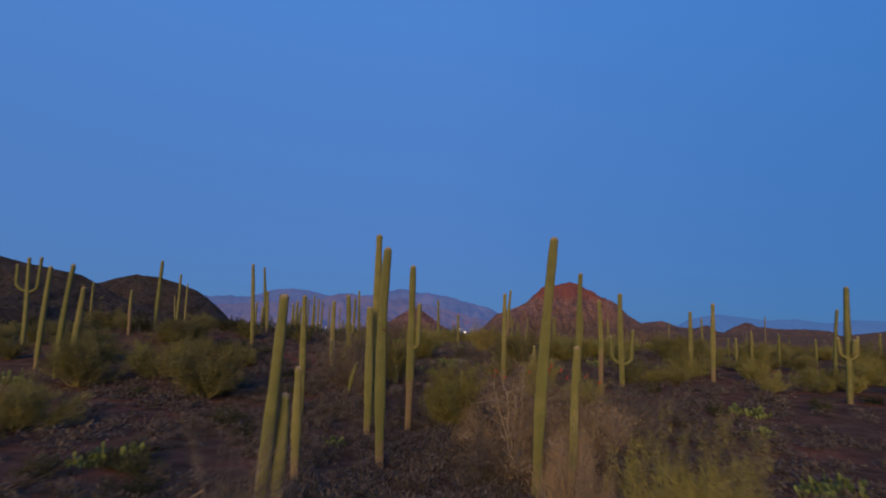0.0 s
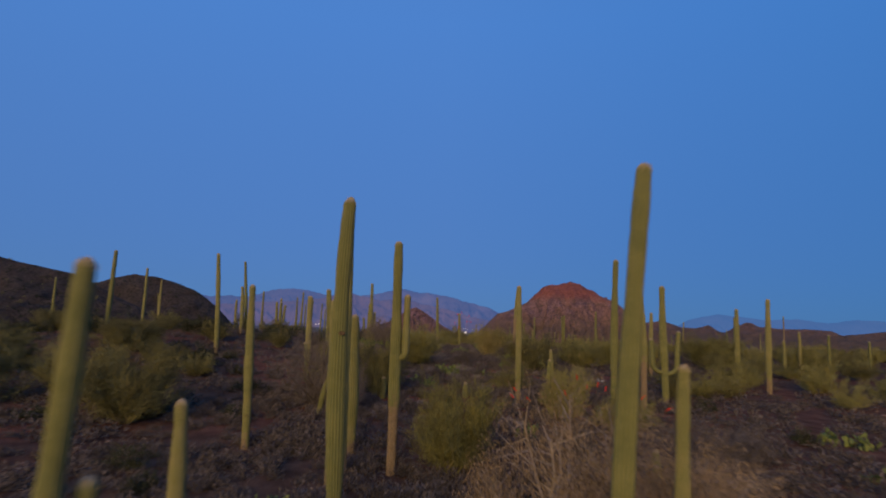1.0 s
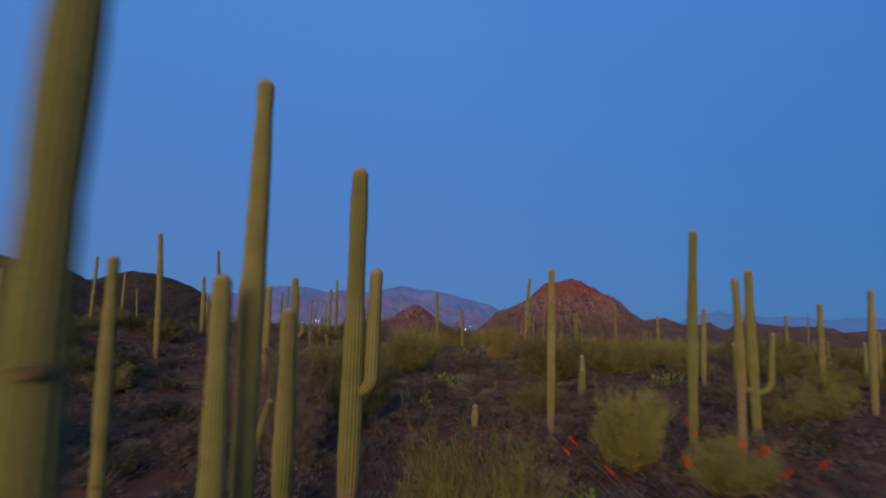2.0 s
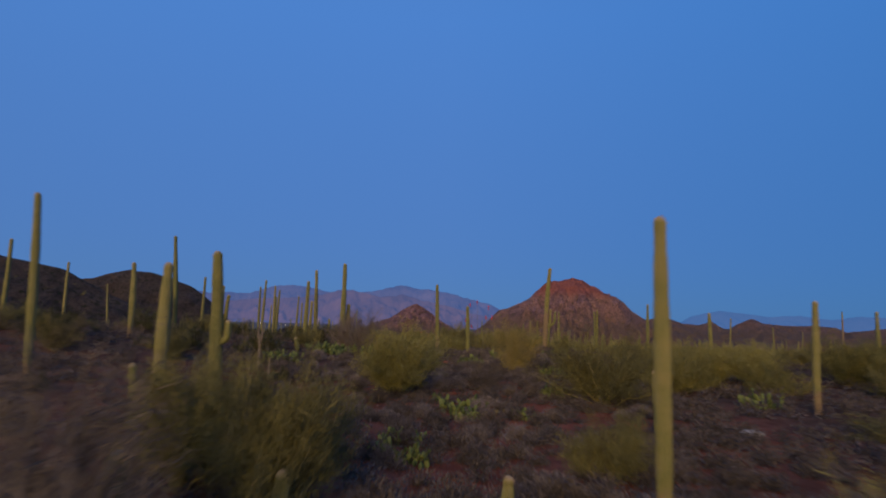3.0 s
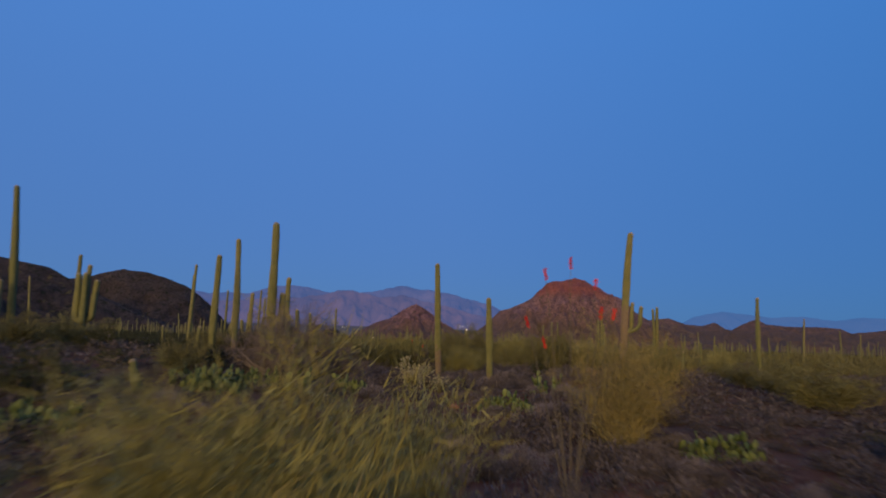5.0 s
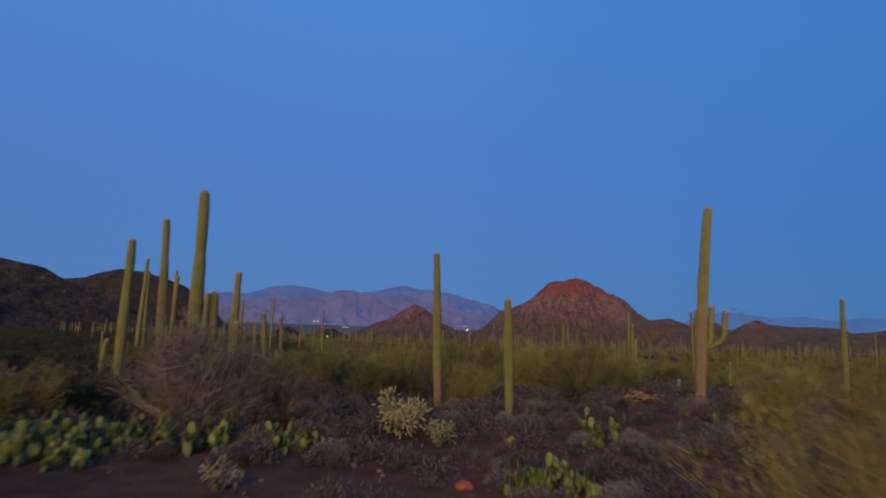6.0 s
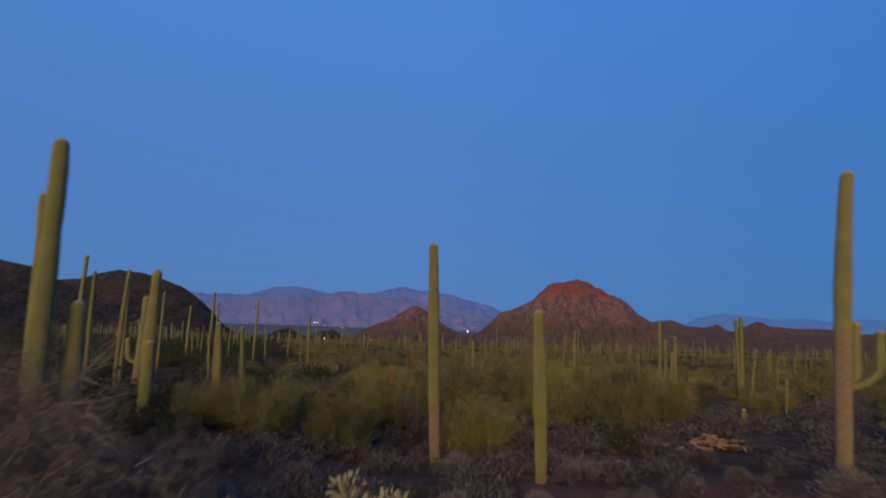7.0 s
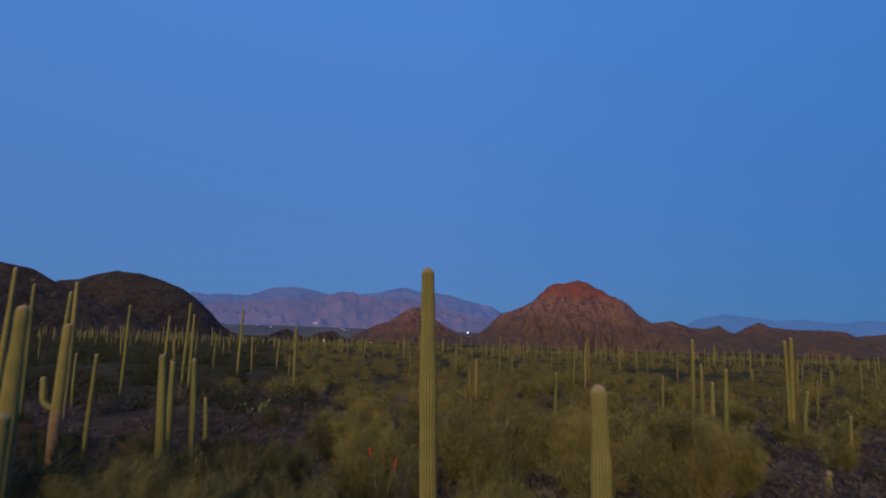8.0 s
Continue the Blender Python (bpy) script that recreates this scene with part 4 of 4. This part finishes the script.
# ---- cholla ----
def cholla_joint(seed):
    rng = random.Random(seed)
    g = Geo()
    g.tube([(0, 0, 0), (0, 0, 0.35), (0.02, 0, 0.7), (0, 0, 1.0)], [0.06, 0.13, 0.13, 0.05], 6)
    for k in range(95):
        z = rng.uniform(0.02, 1.0)
        a = rng.uniform(0, 6.28)
        o = Vector((0.11 * math.cos(a), 0.11 * math.sin(a), z))
        d = Vector((math.cos(a), math.sin(a), rng.uniform(-0.5, 0.7))).normalized() * rng.uniform(0.12, 0.30)
        g.blade(o, d, 0.032, rng)
    return g.mesh("joint", CHOLLA)


JOINTS = [cholla_joint(k) for k in (1, 2)]


def cholla(x, y, wide, tall, seed, joints=190):
    """A dense crown of bristling joints, the outer ones drooping, on dark woody stems."""
    rng = random.Random(seed)
    ob = new("cholla")
    ob.location = (x, y, ground_z(x, y))
    lobes = []
    for s in range(9):
        a = 0.7 * s + rng.uniform(-0.2, 0.2)
        o = rng.uniform(0.08, 0.36) * wide
        e = Vector((o * math.cos(a), o * math.sin(a), tall * rng.uniform(0.28, 0.84) * (1.1 - 0.9 * o / wide)))
        stem = Geo()
        stem.tube([(0, 0, -0.05), e * 0.5 + Vector((0, 0, 0.05)), e], [0.05, 0.04, 0.03], 5)
        part("stem", stem.mesh("stem", CHOLLA_STEM), ob, "dark woody cholla stem")
        lobes.append(e)
    for k in range(joints):
        e = lobes[k % len(lobes)]
        out = rand_dir(rng, 0.55)
        o = e + out * rng.uniform(0.03, 0.26) * wide * 0.75
        o.z = max(0.06, o.z)
        d = (out + Vector((e.x, e.y, 0)) * 0.5 + Vector((0, 0, rng.uniform(-0.7, 0.5)))).normalized()
        size = rng.uniform(0.075, 0.125) * (wide + tall) / 2.6
        p = part("joint", JOINTS[k % 2], ob)
        p.matrix_local = Matrix.LocRotScale(o, d.to_track_quat("Z", "Y"), (size, size, size))
    return tagged(ob, "pale straw-coloured bushy cholla cactus bristling with spines", "cactus", "chollas")


cholla(-1.75, 90.8, 2.2, 1.25, 1, 520)
cholla(-0.42, 89.6, 1.0, 1.0, 2)
cholla(-4.9, 84.2, 1.10, 0.60, 3)
cholla(1.7, 89.6, 0.50, 0.45, 4)

# ---- ocotillos ----
def ocotillo(x, y, tall, seed, canes=13, lean=0.45):
    rng = random.Random(seed)
    ob = new("ocotillo")
    ob.location = (x, y, ground_z(x, y))
    for k in range(canes):
        a = 6.283 * k / canes + rng.uniform(-0.3, 0.3)
        out = tall * rng.uniform(0.15, lean + 0.15)
        h = tall * rng.uniform(0.7, 1.0)
        bow = rng.uniform(-0.12, 0.12)
        path = [Vector((math.cos(a + bow * u) * out * u ** 1.2, math.sin(a + bow * u) * out * u ** 1.2, h * u - 0.08 * (u == 0))) for u in (0, 0.2, 0.4, 0.6, 0.8, 1.0)]
        g = Geo()
        g.tube(path, [0.014, 0.012, 0.010, 0.008, 0.006, 0.003], 5)
        for _ in range(70):
            u = rng.uniform(0.1, 0.95) * 5
            i = int(u)
            g.blade(path[i].lerp(path[i + 1], u - i), rand_dir(rng) * 0.05, 0.02, rng)
        cane = part("cane", g.mesh("cane", OCO_STEM), ob)
        f = Geo()
        d = (path[-1] - path[-2]).normalized()
        for _ in range(70):
            o = path[-1] + d * rng.uniform(-0.04, 0.16)
            f.blade(o, (rand_dir(rng) + d * 0.5).normalized() * rng.uniform(0.03, 0.06), 0.028, rng)
        part("blossom", f.mesh("blossom", BLOSSOM), cane, "scarlet blossom spike")
    return tagged(ob, "ocotillo with thin thorny canes and scarlet blossom tips", "ocotillo", "ocotillos")


ocotillo(5.4, 37.5, 3.4, 3, 11, 0.85)
ocotillo(2.0, 72.5, 4.7, 4, 7, 0.02)
ocotillo(-2.1, 104.5, 2.2, 6, 2, 0.02)

# ---- dead saguaro skeletons ----
def skeleton_stump(x, y, h, dia, seed, fork=False):
    rng = random.Random(seed)
    ob = new("dead_saguaro")
    ob.location = (x, y, ground_z(x, y))
    n = 9
    for k in range(n):
        a = 6.283 * k / n
        g = Geo()
        r = dia / 2
        hh = h * rng.uniform(0.82, 1.0)
        flare = rng.uniform(-0.02, 0.05)
        g.tube([(r * math.cos(a) * (1 + flare * i), r * math.sin(a) * (1 + flare * i), -0.1 + (hh + 0.1) * i / 4) for i in range(5)], [dia * 0.17, dia * 0.17, dia * 0.165, dia * 0.15, dia * 0.07], 5)
        part("rib", g.mesh("rib", DRY_WOOD), ob)
    if fork:
        for s in (-1, 1):
            g = Geo()
            g.tube([(0, 0, h * 0.72), (s * dia * 0.8, 0, h * 0.82), (s * dia * 0.95, 0, h * 1.05), (s * dia * 0.8, 0, h * 1.22)], [dia * 0.3, dia * 0.3, dia * 0.27, dia * 0.1], 7)
            part("arm", g.mesh("arm", DRY_WOOD), ob)
    return tagged(ob, "bleached grey skeleton of a dead saguaro", "dead cactus", "dead saguaros")


skeleton_stump(-9.7, 69.5, 2.5, 0.11, 1, True)
skeleton_stump(-9.2, 69.8, 1.3, 0.10, 2)

# ---- fallen cactus wood ----
def wood_pile(x, y, wide):
    rng = random.Random(8)
    ob = new("wood_pile")
    ob.location = (x, y, ground_z(x, y))
    for k in range(90):
        g = Geo()
        length = rng.uniform(0.25, 0.65)
        r = rng.uniform(0.028, 0.07)
        a = rng.gauss(0, 0.7)
        d = Vector((math.cos(a), math.sin(a) * 0.8, rng.uniform(-0.25, 0.4))).normalized() * length
        px = rng.gauss(0, wide * 0.24)
        o = Vector((px, rng.gauss(0, 0.3), max(0.03, rng.uniform(0, 0.52) * (1 - 1.2 * abs(px) / wide))))
        g.tube([o - d / 2, o - d / 5 + rand_dir(rng) * 0.03, o + d / 5 + rand_dir(rng) * 0.03, o + d / 2], [r * 0.8, r, r * rng.uniform(0.8, 1.1), r * 0.7], 7)
        part("log", g.mesh("log", LOG), ob)
    return tagged(ob, "heap of broken pale brown dead cactus wood", "wood pile")


wood_pile(9.95, 102.5, 2.4)

# ---- low grey bursage and stones ----
def mound(seed, count, width, length):
    """A low round cushion about 1 wide, packed with fine twigs in uneven lumps."""
    rng = random.Random(seed)
    g = Geo()
    for k in range(count):
        az, up = rng.uniform(0, 6.28), math.asin(rng.random() ** 0.85)
        d = Vector((math.cos(az) * math.cos(up), math.sin(az) * math.cos(up), math.sin(up)))
        lump = 1 + 0.26 * noise.noise(d * 1.9 + Vector((seed * 3.7, 0, 0))) + 0.14 * noise.noise(d * 5.0 + Vector((0, seed * 2.1, 0)))
        o = Vector((d.x * 0.48, d.y * 0.48, d.z * 0.56)) * lump * rng.uniform(0.14, 0.86)
        g.blade(o, (d + rand_dir(rng) * 0.6 + Vector((0, 0, 0.12))).normalized() * length * rng.uniform(0.5, 1.3), width * rng.uniform(0.7, 1.4), rng)
    return g


MOUNDS = [mound(k, 3000, 0.0125, 0.075).mesh("crown", BURSAGE) for k in range(6)]
foot = Geo()
for k in range(5):
    a = 1.257 * k
    foot.tube([(0, 0, -0.08), (0.08 * math.cos(a), 0.08 * math.sin(a), 0.10), (0.2 * math.cos(a), 0.2 * math.sin(a), 0.3)], [0.02, 0.014, 0.006], 4)
FOOT = foot.mesh("stem", DRY_WOOD)
SMALL = []
for k in range(12):
    g = mound(50 + k, 400, 0.032, 0.075) if k < 6 else mound(50 + k, 90, 0.048, 0.13)
    SMALL.append((np.array(g.v), np.array(g.f)))

rng = random.Random(77)
single, many = 0, []
for k in range(7400):
    y = rng.uniform(9, 135)
    x = (rng.random() - rng.random()) * (18 + 0.28 * y)
    bare = noise.noise(Vector((x * 0.16, y * 0.16, 9.0)))
    if bare < -0.45:
        continue
    if (x - 9.9) ** 2 + (y - 101.0) ** 2 < 4.5 or (x + 1.2) ** 2 + (y - 89.5) ** 2 < 1.5:
        continue
    # a bare sandy clearing before the row of prickly pears
    if ((x + 4) / 6.5) ** 2 + ((y - 83.6) / 2.3) ** 2 < 1 and rng.random() < 0.9:
        continue
    size = rng.uniform(0.95, 2.15) * (0.8 + 0.4 * max(0, bare))
    if single < 290 and abs(x) < 9 and (44 < y < 100) and rng.random() < 0.62:
        single += 1
        ob = new("bursage")
        part("crown", MOUNDS[rng.randrange(6)], ob)
        part("stem", FOOT, ob)
        ob.matrix_world = Matrix.LocRotScale((x, y, ground_z(x, y) - 0.03), Euler((0, 0, rng.uniform(0, 6.28))), (size, size * rng.uniform(0.75, 1.1), size * rng.uniform(0.65, 0.95)))
        tagged(ob, "low rounded grey bursage shrub on bare soil", "shrub", "bursage shrubs")
    else:
        many.append((rng.randrange(6) + 6 * (abs(x) > 13 or y > 104), x, y, ground_z(x, y) - 0.03, rng.uniform(0, 6.28), size, rng.uniform(0.65, 0.95)))
tagged(joined("bursage_cover", BURSAGE, SMALL, many), "low grey-purple bursage covering the desert floor", "shrub", kind="stuff")

stones = []
for k in range(4):
    bm = bmesh.new()
    bmesh.ops.create_icosphere(bm, subdivisions=1, radius=0.5)
    for v in bm.verts:
        v.co *= 1 + 0.35 * noise.noise(v.co * 2.3 + Vector((k * 5, 0, 0)))
        v.co.z *= 0.6
    bm.verts.ensure_lookup_table()
    bm.verts.index_update()
    stones.append((np.array([tuple(v.co) for v in bm.verts]), np.array([[v.index for v in f.verts] for f in bm.faces])))
    bm.free()
spots = []
for k in range(2000):
    y = rng.uniform(8, 125)
    x = rng.uniform(-1, 1) * (14 + 0.25 * y)
    spots.append((rng.randrange(4), x, y, ground_z(x, y) + 0.01, rng.uniform(0, 6.28), 0.05 + 0.22 * rng.random() ** 4, 1.0))
tagged(joined("stones", STONE, stones, spots), "small reddish stones strewn over the soil", "stones", kind="stuff")


def rock(x, y, size, seed, mat, label):
    bm = bmesh.new()
    bmesh.ops.create_icosphere(bm, subdivisions=2, radius=size / 2)
    for v in bm.verts:
        v.co *= 1 + 0.45 * noise.noise(v.co * 2.6 / size + Vector((seed * 5, 0, 0)))
        v.co.z *= 0.6
    me = bpy.data.meshes.new("rock")
    bm.to_mesh(me)
    bm.free()
    me.materials.append(mat)
    ob = new("rock", me)
    ob.location = (x, y, ground_z(x, y) + size * 0.12)
    tagged(ob, label, "rock", "rocks")


PALE_STONE = varied("pale_stone", (0.16, 0.14, 0.12), (0.36, 0.32, 0.28), 4.0, 0.9, 0.4, 0.01)
RED_STONE = varied("red_stone", (0.16, 0.045, 0.025), (0.34, 0.10, 0.055), 4.0, 0.9, 0.4, 0.01)
rock(11.96, 61.67, 0.75, 1, PALE_STONE, "pale grey rock lying among bursage")
rock(12.5, 61.9, 0.4, 2, PALE_STONE, "small pale grey rock beside a larger one")
rock(0.2, 85.6, 0.38, 3, RED_STONE, "reddish-brown rock on bare sandy soil")

# ---- the plain: scrub and saguaros going on to the hills ----
CLUMPS = []
for k in range(8):
    g = Geo()
    rng2 = random.Random(300 + k)
    fine = k >= 4
    for _ in range(240 if fine else 90):
        d = rand_dir(rng2, 0.6)
        d.z = abs(d.z)
        o = Vector((d.x * 0.55, d.y * 0.55, d.z * 0.85)) * rng2.uniform(0.3, 0.95)
        g.blade(o, (d * 0.6 + rand_dir(rng2, 0.5)).normalized() * rng2.uniform(0.10, 0.24), (0.030 if fine else 0.070) * rng2.uniform(0.6, 1.4), rng2)
    CLUMPS.append((np.array(g.v), np.array(g.f)))
spots = []
shade = []
for k in range(5200):
    y = 132 + (70 * rng.random() if k < 1300 else 60 + 190 * rng.random() ** 1.2 if k < 3600 else 230 + 600 * rng.random())
    x = rng.uniform(-1, 1) * (0.85 * (y - 70))
    if noise.noise(Vector((x * 0.03, y * 0.03, 2.0))) < -0.38:
        continue
    size = rng.uniform(1.3, 3.0) * (1.0 if k < 3600 else 1.7)
    (shade if x < -0.27 * (y - 86) + 12 * noise.noise(Vector((x * 0.05, y * 0.05, 6.0))) else spots).append((rng.randrange(4) + 4 * (k < 1300), x, y, float(rise(x, y)) - 0.05, rng.uniform(0, 6.28), size, rng.uniform(0.5, 0.9)))
tagged(joined("scrub_cover", SCRUB, CLUMPS, spots), "olive scrub spreading over the plain", "scrub", kind="stuff")
tagged(joined("creosote_flat", CREOSOTE, CLUMPS, shade), "dark green creosote scrub at the foot of the hills", "scrub", kind="stuff")

# scrub dotted over the dark slopes
for host, count, big in (("near_slope", 1300, 4.2), ("dark_hump", 500, 4.0)):
    hill_verts = [v.co for v in bpy.data.objects[host].data.vertices]
    spots = []
    for k in range(count):
        p = hill_verts[rng.randrange(len(hill_verts))]
        if p.z > float(rise(p.x, p.y)) + 1:
            spots.append((rng.randrange(4), p.x + rng.uniform(-3, 3), p.y + rng.uniform(-3, 3), p.z - 0.6, rng.uniform(0, 6.28), big * rng.uniform(0.5, 1.2), rng.uniform(0.5, 0.9)))
    tagged(joined("hill_scrub", SCRUB, CLUMPS, spots), "dark shrubs dotted over a hillside", "scrub", kind="stuff")

FAR_KINDS = []
for k in range(8):
    me, path = trunk_mesh(SAG_RNG, SAG_RNG.uniform(4.5, 8.5), SAG_RNG.uniform(-0.2, 0.4), 0.31, True)
    FAR_KINDS.append(me)
for k in range(260):
    y = 165 + 420 * rng.random() ** 0.9
    x = rng.uniform(-0.62, 0.80) * (y - 78)
    ob = new("saguaro", FAR_KINDS[rng.randrange(8)])
    s = rng.uniform(0.45, 1.0)
    ob.matrix_world = Matrix.LocRotScale((x, y, float(rise(x, y))), Euler((0, 0, rng.uniform(0, 6.28))), (s ** 0.5, s ** 0.5, s))
    tagged(ob, "single-stemmed green saguaro standing on the open plain", "cactus", "saguaros on the plain")

POLES = []
for k in range(4):
    g = Geo()
    g.tube([(0, 0, -0.2), (0.03 * k, 0, 2.0), (0.05 * k, 0.02, 4.6), (0.06 * k, 0.02, 5.2), (0.06 * k, 0.02, 5.4)], [0.15, 0.19, 0.17, 0.13, 0.03], 7)
    if k > 1:
        g.tube([(0, 0, 2.0), (0.5, 0, 2.1), (0.62, 0, 2.6), (0.64, 0, 3.6), (0.64, 0, 3.8)], [0.1, 0.12, 0.12, 0.11, 0.03], 6)
    quads = [f for f in g.f if len(f) == 4]
    POLES.append((np.array(g.v), np.array([t for q in quads for t in ((q[0], q[1], q[2]), (q[0], q[2], q[3]))])))
spots = []
for k in range(1100):
    y = 300 + 800 * rng.random() ** 1.2
    x = rng.uniform(-0.66, 0.82) * (y - 78)
    spots.append((rng.randrange(4), x, y, float(rise(x, y)), rng.uniform(0, 6.28), rng.uniform(0.7, 1.2), rng.uniform(0.6, 1.3)))
tagged(joined("saguaro_stand", FAR_SKIN, POLES, spots), "far saguaros scattered thickly over the plain", "cactus", kind="stuff")

# ---- town lights at the foot of the far range ----
LAMP, _, _, lb = node_material("town_light", 0.5)
lb.inputs["Emission Color"].default_value = (1.0, 0.80, 0.52, 1)
lb.inputs["Emission Strength"].default_value = 1.6
POLE = varied("lamp_pole_steel", (0.10, 0.10, 0.10), (0.2, 0.2, 0.2), 2.0)


def town_lamp(x, y, z, size):
    ob = new("street_lamp")
    g0 = float(rise(x, y))
    ob.location = (x, y, g0)
    tall = max(3.0, z - g0)
    g = Geo()
    g.tube([(0, 0, -1), (0, 0, tall * 0.5), (0, 0, tall)], [size * 0.25, size * 0.2, size * 0.15], 6)
    part("pole", g.mesh("pole", POLE), ob)
    bm = bmesh.new()
    bmesh.ops.create_icosphere(bm, subdivisions=1, radius=size, matrix=Matrix.Translation((0, 0, tall)))
    me = bpy.data.meshes.new("lamp_head")
    bm.to_mesh(me)
    bm.free()
    me.materials.append(LAMP)
    part("lamp_head", me, ob, "glowing warm lamp head")
    return tagged(ob, "distant lit street lamp below the mountains", "street lamp", "town lights")


for x, z, size in ((-478, 6, 2.6), (-466, 5.5, 2.4), (-372, -12, 1.6), (-362, -13, 2.0), (-352, -14, 1.4), (-634, -13, 1.2), (-610, -12, 1.3), (-590, -13, 1.1), (-686, -9, 1.2), (-540, -8, 1.0),
                   (-510, -9, 1.1), (-440, -6, 1.2), (88, -8, 4.6), (62, 4, 1.2), (70, 5, 1.4), (78, 5, 1.3), (86, 6, 1.5), (96, 5, 1.4), (104, 5, 1.3), (112, 4, 1.2)):
    town_lamp(x, 2300, z, size * 0.6)
town_lamp(-110, 640, -8.5, 0.55)
town_lamp(-74, 700, -10.5, 0.5)
